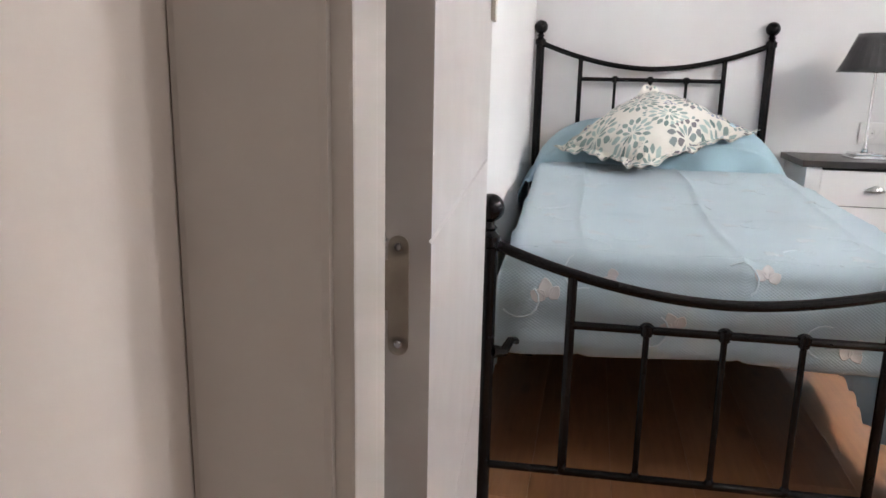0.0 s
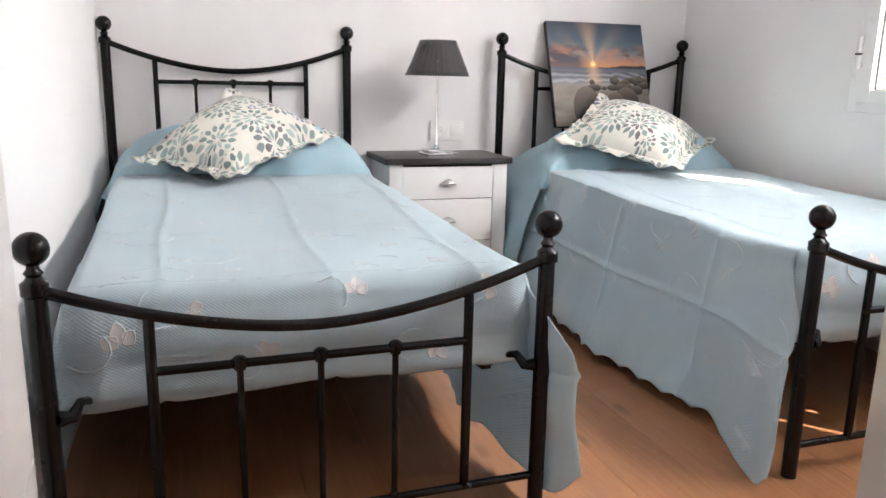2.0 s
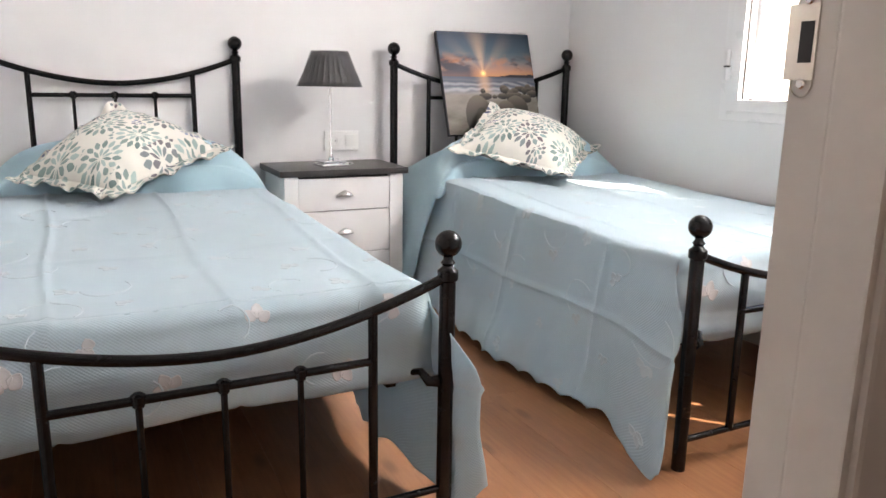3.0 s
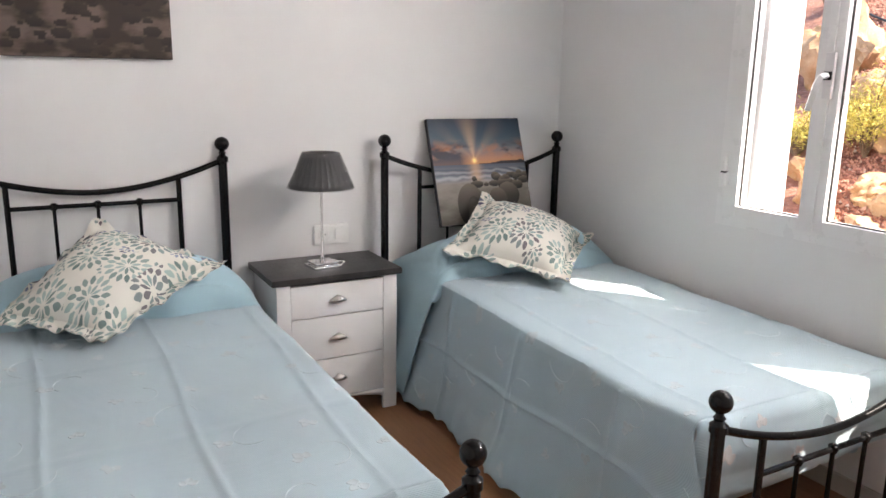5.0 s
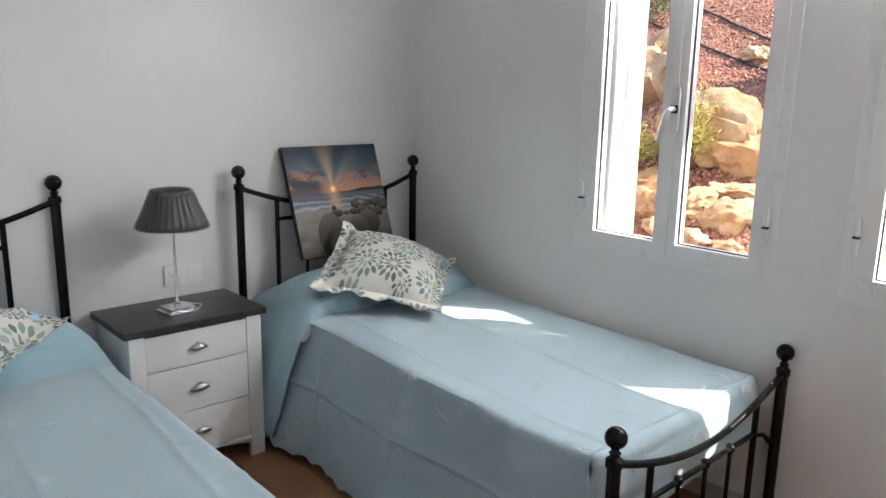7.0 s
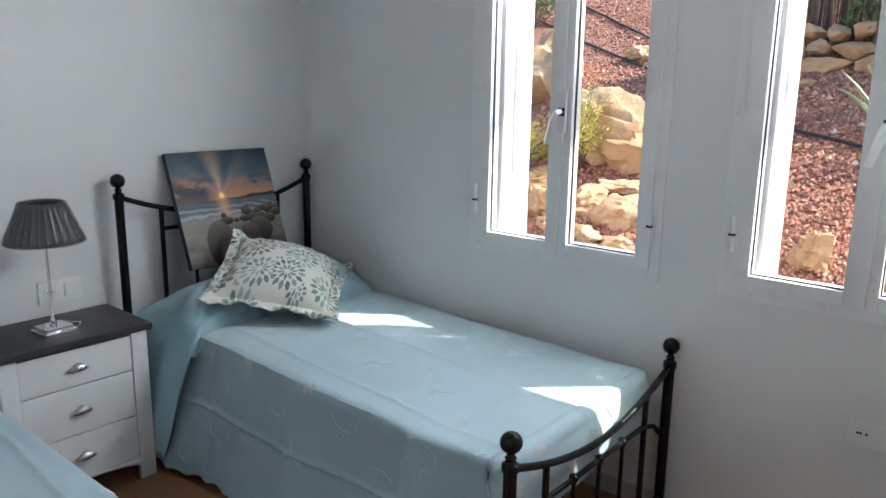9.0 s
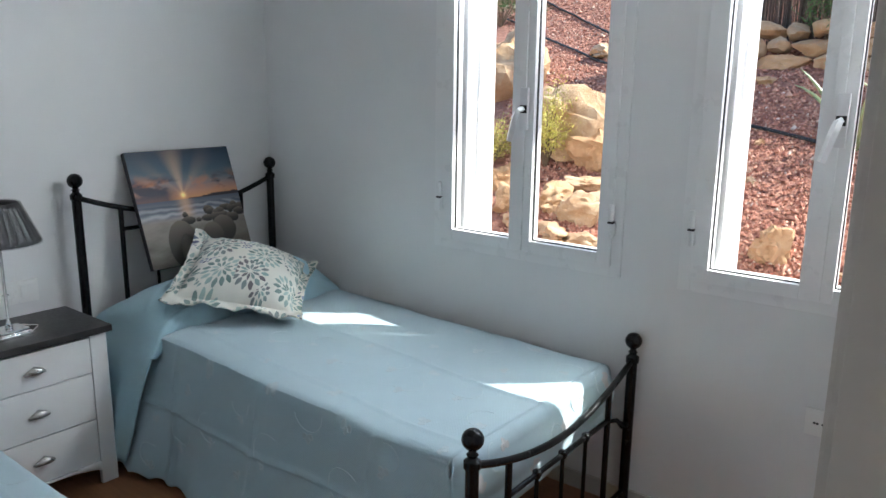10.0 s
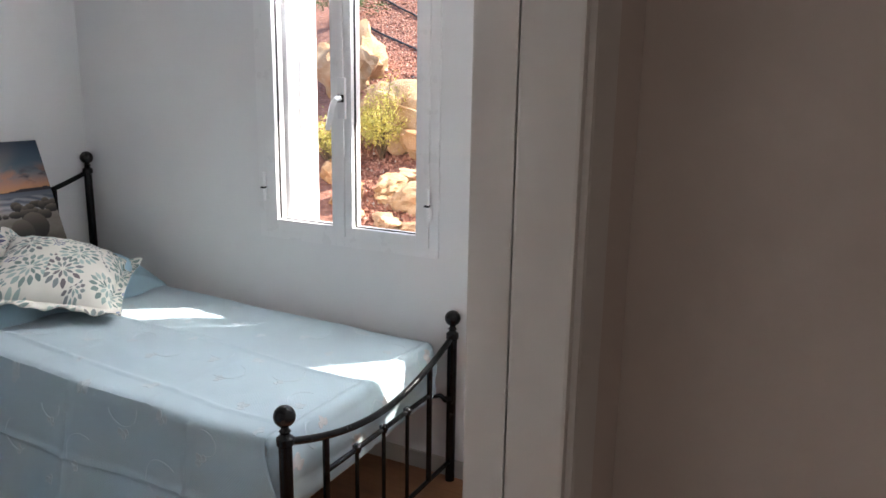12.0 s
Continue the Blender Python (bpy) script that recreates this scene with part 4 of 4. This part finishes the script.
def sunset(u, v):
    """A beach at sunset: blue sky with rays fanning from a low sun, clouds, a bright horizon, sea, sand and round rocks."""
    one = np.ones((len(u), 1))
    horizon, su = 0.56, 0.44
    sky_k = (v - horizon) / (1 - horizon)
    col = blend(one * (0.75, 0.33, 0.14), one * (0.30, 0.25, 0.26), sky_k * 2.6)
    col = blend(col, one * (0.10, 0.17, 0.22), sky_k * 2.4 - 0.35)
    col = blend(col, one * (0.014, 0.034, 0.07), sky_k * 1.6 - 0.5)
    dx, dy = u - su, v - (horizon + 0.035)
    rr, ang = np.hypot(dx, dy), np.arctan2(dx, dy)
    rays = np.clip(0.45 + 0.55 * np.cos(ang * 7 + 0.5), 0, 1) * np.clip(np.cos(ang * 1.6), 0, 1) * np.clip(1.1 - rr * 2.0, 0, 1) * (v > horizon)
    col = blend(col, one * (0.95, 0.6, 0.36), rays * 0.62)
    clouds = np.clip(fractal(u * 1.3, v * 3.4, 4) * 1.6 - 0.05, 0, 1) * np.clip(1 - abs(sky_k - 0.27) * 4.2, 0, 1) * (1.15 - np.exp(-(rr / 0.1) ** 2))
    col = blend(col, one * (0.055, 0.045, 0.065), clouds * 1.9)
    warm = np.clip(fractal(u * 2 + 2, v * 4, 9) * 1.5, 0, 1) * np.clip(1 - abs(sky_k - 0.3) * 3.5, 0, 1) * (abs(dx) > 0.1)
    col = blend(col, one * (0.75, 0.27, 0.09), warm * 0.55)
    bank = np.clip((horizon + 0.12 + 0.03 * fractal(u * 2, v * 0, 7) - v) * 18, 0, 1) * np.clip((0.40 - u) * 9, 0, 1)
    col = blend(col, one * (0.06, 0.06, 0.085), bank * 0.85)
    col = blend(col, one * (1.6, 1.15, 0.45), np.exp(-(rr / 0.024) ** 2) * 1.2)
    hill = horizon + 0.03 * np.clip((u - 0.45) * 3, 0, 1) * (0.8 + 0.3 * fractal(u * 2, u * 0, 3))
    col = np.where(((v < hill) & (v > horizon - 0.01))[:, None], one * (0.022, 0.016, 0.025), col)
    sea = (v <= horizon)
    sea_k = (horizon - v) / 0.16
    water = blend(one * (0.10, 0.12, 0.17), one * (0.5, 0.5, 0.54), sea_k * 0.8 + 0.35 * np.sin(v * 115 + u * 8 + fractal(u, v, 2) * 5) * (sea_k > 0.25) - 0.05)
    water = blend(water, one * (0.8, 0.5, 0.3), np.exp(-((u - su) / 0.06) ** 2) * 0.7)
    sand_k = (horizon - 0.13 - v) / 0.05
    sand = blend(one * (0.40, 0.36, 0.32), one * (0.11, 0.095, 0.07), (horizon - v) * 1.8 + 0.2 * fractal(u * 2, v * 5, 6))
    ground_col = blend(water, sand, sand_k)
    col = np.where(sea[:, None], ground_col, col)
    rng = np.random.RandomState(5)
    rocks = [(0.34, 0.17, 0.145, 0.21), (0.64, 0.22, 0.1, 0.11), (0.76, 0.26, 0.12, 0.12), (0.43, 0.37, 0.07, 0.035), (0.41, 0.42, 0.025, 0.03), (0.53, 0.365, 0.025, 0.02)]
    rocks += [(0.62 + 0.38 * k / 17, 0.41 + rng.uniform(-0.06, 0.04), rng.uniform(0.03, 0.065), rng.uniform(0.025, 0.05)) for k in range(18)]
    for cx, cy, rx, ry in sorted(rocks, key=lambda r: -r[1]):
        d = ((u - cx) / rx) ** 2 + ((v - cy) / ry) ** 2
        lit = np.clip((v - cy) / ry * 0.5 + 0.5, 0, 1)
        col = np.where((d < 1)[:, None], blend(one * (0.012, 0.01, 0.009), one * (0.2, 0.165, 0.125), lit ** 2.2), col)
    d = ((u - 0.37) / 0.075) ** 2 + ((v - 0.11) / 0.15) ** 2
    col = np.where((d < 1)[:, None], blend(one * (0.05, 0.045, 0.035), one * (0.16, 0.14, 0.11), 1 - d), col)
    return np.clip(col * 0.78, 0, 1)


def rocky_shore(u, v):
    one = np.ones((len(u), 1))
    f = fractal(u * 2.2, v * 3, 12)
    col = blend(one * (0.06, 0.045, 0.035), one * (0.26, 0.23, 0.2), f * 1.3 + 0.45 - (u - 0.4) * 0.8)
    rng = np.random.RandomState(8)
    for _ in range(60):
        cx, cy, rx = rng.uniform(0, 1), rng.uniform(0.0, 0.6), rng.uniform(0.015, 0.05)
        d = ((u - cx) / rx) ** 2 + ((v - cy) / (rx * 0.8)) ** 2
        col = np.where((d < 1)[:, None], blend(one * (0.02, 0.016, 0.014), one * (0.07, 0.055, 0.045), (v - cy) / rx * 0.5 + 0.5), col)
    col = blend(col, one * (0.5, 0.4, 0.35), (v - 0.65) * 4)
    return np.clip(col * np.array((0.5, 0.4, 0.37)), 0, 1)


def leaning(lo_left, hi_left, lo_right):
    """A pose whose local z runs up the leaning left edge and x along the lower edge."""
    o, up, side = Vector(lo_left), (Vector(hi_left) - Vector(lo_left)).normalized(), (Vector(lo_right) - Vector(lo_left)).normalized()
    up = (up - side * up.dot(side)).normalized()
    y = up.cross(side)
    m = Matrix((side, y, up)).transposed().to_4x4()
    return Matrix.Translation(o) @ m


canvas("canvas_print", "square beach sunset canvas print leaning on the black headboard", 0.514, 0.52, leaning((1.847, 3.66, 0.765), (1.843, 3.84, 1.253), (2.36, 3.65, 0.765)), sunset)
canvas("wall_canvas", "dark rocky shore canvas print hung above the bed", 0.68, 0.5, pose(0.038, YB - 0.029, 1.494), rocky_shore, 110)


# ---- door details ----
def door_details():
    bm = boxes((-0.0014, -0.0002, 0.019, 0.037, 0.700, 0.790))
    for z in (0.700, 0.790):
        lathe_x(bm, (-0.0014, 0.028, z), [(0, 0), (0.009, 0), (0.009, 0.0012)], 20)
    hinge = part("hinge", bm, STEEL, DOOR_OB, "brushed nickel hinge")
    bm = bmesh.new()
    lathe(bm, (-0.004, 0.045, 0.704), [(0, 0), (0.0055, 0), (0.0055, 0.027), (0.005, 0.0275), (0.005, 0.0285), (0.0055, 0.029), (0.0055, 0.05), (0.005, 0.0505), (0.005, 0.0515), (0.0055, 0.052), (0.0055, 0.078), (0, 0.078)], 14)
    box(bm, -0.0014, -0.0002, 0.0365, 0.045, 0.732, 0.777)
    part("knuckle", bm, STEEL, hinge)
    for z in (0.701, 0.789, 0.789):
        bm = bmesh.new()
        lathe_x(bm, (-0.0028, 0.028, z), [(0, 0), (0.0025, 0), (0.0038, 0.0012)], 12)
        part("screw", bm, CHROME, hinge)
    bm = boxes((DOOR_W - 0.048, DOOR_W - 0.004, -0.008, -0.0005, 1.022, 1.10), bevel=0.002)
    handle = part("handle", bm, STRIKE, DOOR_OB, "satin steel lever handle")
    bm = bmesh.new()
    tube(bm, [(DOOR_W - 0.026, -0.008, 1.07), (DOOR_W - 0.026, -0.045, 1.07), (DOOR_W - 0.036, -0.052, 1.07), (DOOR_W - 0.14, -0.052, 1.07)], 0.008, 10)
    part("lever", bm, STRIKE, handle)


door_details()


# ---- outside ----
def ground_z(x, y):
    if x < OUT_X + 0.1:
        return -0.4
    far = min(x, 12)
    z = 0.42 + 0.42 * (far - 3.0) + 0.1 * (max(0, x - 12))
    return z + 0.06 * noise.noise(Vector((x * 0.6, y * 0.6, 0))) + 0.02 * noise.noise(Vector((x * 2.5, y * 2.5, 3)))


def ground():
    xs = [-60, -20, -6, OUT_X - 0.02, OUT_X + 0.09, OUT_X + 0.11] + [3.15 + 0.12 * k for k in range(60)] + [10.6, 12, 15, 20, 30, 60, 120]
    ys = [-120, -60, -30, -15, -8, -5] + [-4 + 0.14 * k for k in range(100)] + [11, 14, 20, 40, 80, 120]
    bm = bmesh.new()
    grid = [[bm.verts.new((x, y, ground_z(x, y) if x > -6 else -0.4)) for y in ys] for x in xs]
    for i in range(len(xs) - 1):
        for j in range(len(ys) - 1):
            bm.faces.new((grid[i][j], grid[i + 1][j], grid[i + 1][j + 1], grid[i][j + 1]))
    structure("ground", bm, EARTH, "sloping bed of red gravel behind the house", smooth=True)


ground()


def lump(bm, centre, size, seed, detail=2, rough=0.12):
    """An angular rock: a round cut by a dozen random planes, then roughened."""
    rnd = random.Random(int(seed * 977))
    planes = []
    for _ in range(15):
        p = Vector([rnd.gauss(0, 1) for _ in range(3)]).normalized()
        planes.append((p, rnd.uniform(0.5, 0.88)))
    for v in bmesh.ops.create_icosphere(bm, subdivisions=detail, radius=1)["verts"]:
        n = v.co.normalized()
        k = min([1.05] + [d / n.dot(p) for p, d in planes if n.dot(p) > 0.2])
        k += rough * noise.noise(n * 2.2 + Vector((seed, seed * 2, 0))) + rough * 0.4 * noise.noise(n * 6 + Vector((0, seed, seed)))
        v.co = Vector((centre[0] + n.x * k * size[0] * 1.15, centre[1] + n.y * k * size[1] * 1.15, centre[2] + n.z * k * size[2] * 1.15))


def rock(x, y, size, seed, lift=0.3, tilt=0.0):
    bm = bmesh.new()
    lump(bm, (0, 0, 0), size, seed, 4, 0.26)
    ob = solid("rock", bm, BOULDER, "pale ochre sandstone rock half sunk in red gravel", "rock", "garden rocks")
    ob.matrix_world = pose(x, y, ground_z(x, y) + size[2] * lift, tilt, 0, seed * 50 if not tilt else 0)


for k, (x, y, size, tilt) in enumerate((
    (4.68, 3.2, (0.24, 0.5, 0.27), 24), (4.62, 2.98, (0.2, 0.26, 0.2), 12), (5.6, 4.35, (0.3, 0.36, 0.34), 0), (4.02, 2.77, (0.13, 0.19, 0.11), -10), (4.12, 3.02, (0.12, 0.15, 0.1), 0),
    (3.8, 2.86, (0.09, 0.24, 0.06), 0), (3.74, 2.64, (0.08, 0.14, 0.05), 0), (4.0, 3.28, (0.12, 0.12, 0.13), 0), (4.22, 3.5, (0.12, 0.13, 0.12), 0), (3.86, 3.14, (0.08, 0.09, 0.07), 0), (4.3, 2.92, (0.13, 0.2, 0.06), 0),
    (4.02, 2.98, (0.05, 0.07, 0.05), 0), (3.84, 1.71, (0.1, 0.115, 0.12), 0), (3.78, 1.5, (0.05, 0.06, 0.04), 0), (3.74, 1.33, (0.05, 0.06, 0.05), 0), (6.3, 3.82, (0.14, 0.16, 0.08), 0),
    (4.43, 2.06, (0.035, 0.045, 0.03), 0), (4.6, 2.1, (0.03, 0.03, 0.03), 0), (4.9, 2.1, (0.025, 0.035, 0.03), 0), (4.12, 2.6, (0.05, 0.06, 0.04), 0), (4.45, 2.01, (0.03, 0.05, 0.02), 0), (5.75, 2.35, (0.05, 0.07, 0.04), 0),
)):
    rock(x, y, size, k + 1.0, 0.3, tilt)


def gravel(count=42000):
    """Loose red stones over the part of the slope that lies before the windows."""
    rng = np.random.RandomState(2)
    base = [(0, 0, 1), (0, 0, -0.7), (1, 0, 0), (0, 1, 0), (-1, 0, 0), (0, -1, 0)]
    tri = [(0, 2, 3), (0, 3, 4), (0, 4, 5), (0, 5, 2), (1, 3, 2), (1, 4, 3), (1, 5, 4), (1, 2, 5)]
    verts, faces = [], []
    for _ in range(count):
        x = 3.1 + 5.2 * rng.rand() ** 1.15
        y = (x - 0.16) * rng.uniform(0.05, 0.66) + 0.8
        s = rng.uniform(0.007, 0.016) * (1.9 if rng.rand() < 0.03 else 1)
        z = ground_z(x, y) + s * 0.3
        a = rng.uniform(0, 6.28)
        ca, sa = math.cos(a), math.sin(a)
        n = len(verts)
        for p in base:
            q = np.array(p) * rng.uniform(0.6, 1.2, 3)
            verts.append((x + s * (q[0] * ca - q[1] * sa), y + s * (q[0] * sa + q[1] * ca), z + s * q[2]))
        faces.extend((n + i, n + j, n + k) for i, j, k in tri)
    me = bpy.data.meshes.new("gravel")
    me.from_pydata(verts, [], faces)
    me.materials.append(GRAVEL)
    tagged(new("gravel", me), "loose red lava gravel", "gravel", kind="stuff")


gravel()


def bush(name, label, x, y, r, h, material, seed, leaves=900, size=0.02, group=""):
    """A low shrub: thin stems and many small leaves in clumps."""
    rnd = random.Random(seed)
    z0 = ground_z(x, y)
    ob = thing(name, label, "shrub", group, at=pose(x, y, z0))
    stems, crown = bmesh.new(), bmesh.new()
    tips = []
    for _ in range(26):
        a, k = rnd.uniform(0, 6.28), rnd.uniform(0.2, 1)
        tip = Vector((r * k * math.cos(a), r * k * math.sin(a), h * rnd.uniform(0.45, 1) * (1.1 - 0.5 * k)))
        tube(stems, [(0, 0, -0.02), tip * 0.5 + Vector((0, 0, h * 0.12)), tip], [0.006, 0.004, 0.002], 5)
        tips.append(tip)
    for _ in range(leaves):
        t = rnd.choice(tips)
        c = t * rnd.uniform(0.55, 1.05) + Vector([rnd.gauss(0, 0.035) for _ in range(3)])
        d = Vector([rnd.gauss(0, 1) for _ in range(3)])
        d.z = abs(d.z)
        d.normalize()
        e = d.cross(Vector([rnd.gauss(0, 1) for _ in range(3)])).normalized()
        s = size * rnd.uniform(0.6, 1.4)
        vs = [crown.verts.new(p) for p in (c, c + d * s + e * s * 0.24, c + d * s * 2, c + d * s - e * s * 0.24)]
        crown.faces.new(vs)
    part("stems", stems, TWIG, ob)
    part("crown", crown, material, ob, smooth=False)


bush("shrub", "low yellow-green succulent shrub against the large rock", 4.5, 3.34, 0.22, 0.6, SHRUB, 1, 3800, 0.014)
bush("shrub", "low yellow-green succulent shrub among the rocks", 4.4, 3.72, 0.24, 0.36, SHRUB, 2, 2600, 0.014)
bush("shrub", "fine green shrub high on the gravel slope", 7.1, 5.5, 0.5, 0.75, GREEN, 3, 2600)
bush("creeper", "green creeper growing against the heather fence", 6.16, 2.05, 0.24, 0.95, GREEN, 4, 900, 0.024)


def aloe(x, y, seed, h=0.55, n=16):
    rnd = random.Random(seed)
    ob = thing("aloe", "grey-green aloe with long curved leaves in red gravel", "plant", at=pose(x, y, ground_z(x, y)))
    for k in range(n):
        a = 2.4 * k + rnd.uniform(-0.3, 0.3)
        lean = rnd.uniform(0.35, 1.15)
        pts, radii = [], []
        for i in range(8):
            t = i / 7
            rr = h * lean * t
            pts.append((rr * math.cos(a), rr * math.sin(a), h * (t * 1.25 - 0.55 * lean * t * t)))
            radii.append(0.02 * (1 - t) ** 0.8 + 0.002)
        bm = bmesh.new()
        tube(bm, pts, radii, 6)
        part("leaf", bm, ALOE, ob)


aloe(4.9, 1.6, 1, 0.5, 13)
aloe(4.75, 1.25, 2, 0.5, 18)


def hose(points, label):
    bm = bmesh.new()
    pts = []
    for (ax, ay), (bx, by) in zip(points, points[1:]):
        for k in range(8):
            x, y = ax + (bx - ax) * k / 8, ay + (by - ay) * k / 8
            pts.append((x, y, ground_z(x, y) + 0.02))
    tube(bm, pts, 0.011, 6)
    solid("irrigation_hose", bm, RUBBER_AND_GAPS, label, "hose", "irrigation hoses")


hose([(8.1, 5.85), (7.73, 5.33), (6.75, 4.04), (6.3, 3.45)], "black irrigation hose lying across the gravel slope")
hose([(7.3, 5.6), (6.71, 4.7), (6.06, 3.69), (5.75, 3.2)], "black irrigation hose lying across the gravel slope")
hose([(5.35, 2.85), (5.09, 2.2), (4.93, 1.79), (4.75, 0.9)], "black irrigation hose lying across the gravel slope")


def terrace_wall():
    rnd = random.Random(11)
    ob = thing("terrace_wall", "low dry-stone terrace wall of ochre stones below the heather fence", "stone wall", at=pose(6.05, 0, 0))
    z = 0.0
    for course in range(3):
        y = 0.2 + 0.1 * course
        while y < 2.85:
            w, h = rnd.uniform(0.13, 0.34), rnd.uniform(0.11, 0.16)
            bm = bmesh.new()
            lump(bm, (0.05 * course, y + w / 2, ground_z(6.05, y + w / 2) + 0.0 + course * 0.125 + rnd.uniform(-0.02, 0.02)), (0.12, w * 0.5, h * 0.5), rnd.uniform(0, 50), 3)
            part("stone", bm, BOULDER, ob)
            y += w * 0.97


terrace_wall()


def fence():
    rnd = random.Random(5)
    ob = thing("heather_fence", "brown heather screening fence on the terrace", "fence", at=pose(6.32, 0, 0))
    bm = bmesh.new()
    for k in range(900):
        y = -1 + 4.2 * k / 900 + rnd.uniform(-0.004, 0.004)
        z = ground_z(6.32, y)
        top = z + 1.5 + rnd.uniform(-0.08, 0.08)
        dx = rnd.uniform(-0.02, 0.02)
        tube(bm, [(dx, y, z), (dx + rnd.uniform(-0.01, 0.01), y + rnd.uniform(-0.02, 0.02), top)], rnd.uniform(0.003, 0.006), 4, False)
    tagged(part("brushwood", bm, REED, ob), kind="stuff")
    for z in (0.5, 1.1):
        bm = bmesh.new()
        tube(bm, [(-0.03, -1, ground_z(6.32, -1) + z), (-0.03, 3.2, ground_z(6.32, 3.2) + z)], 0.003, 5)
        part("wire", bm, RUBBER_AND_GAPS, ob)


fence()


# ---- floor planks ----
def planks():
    rnd = random.Random(4)
    w, length = 0.19, 1.25
    x, row, meshes = XL, 0, {}
    while x < XR - 0.001:
        x2 = min(x + w, XR)
        y = -1.6 - rnd.uniform(0, length)
        while y < YB:
            a, b = max(y, -1.6), min(y + length, YB)
            if b - a > 0.02:
                key = (round(x2 - x, 4), round(b - a, 4))
                if key not in meshes:
                    bm = boxes((0.0004, key[0] - 0.0004, 0.0004, key[1] - 0.0004, -0.0085, 0.0), bevel=0.0)
                    meshes[key] = finish(bm, "plank", FLOOR, False)
                p = new("plank", meshes[key])
                p.parent = floor
                p.location = (x, a, 0)
            y += length
        x, row = x2, row + 1


planks()
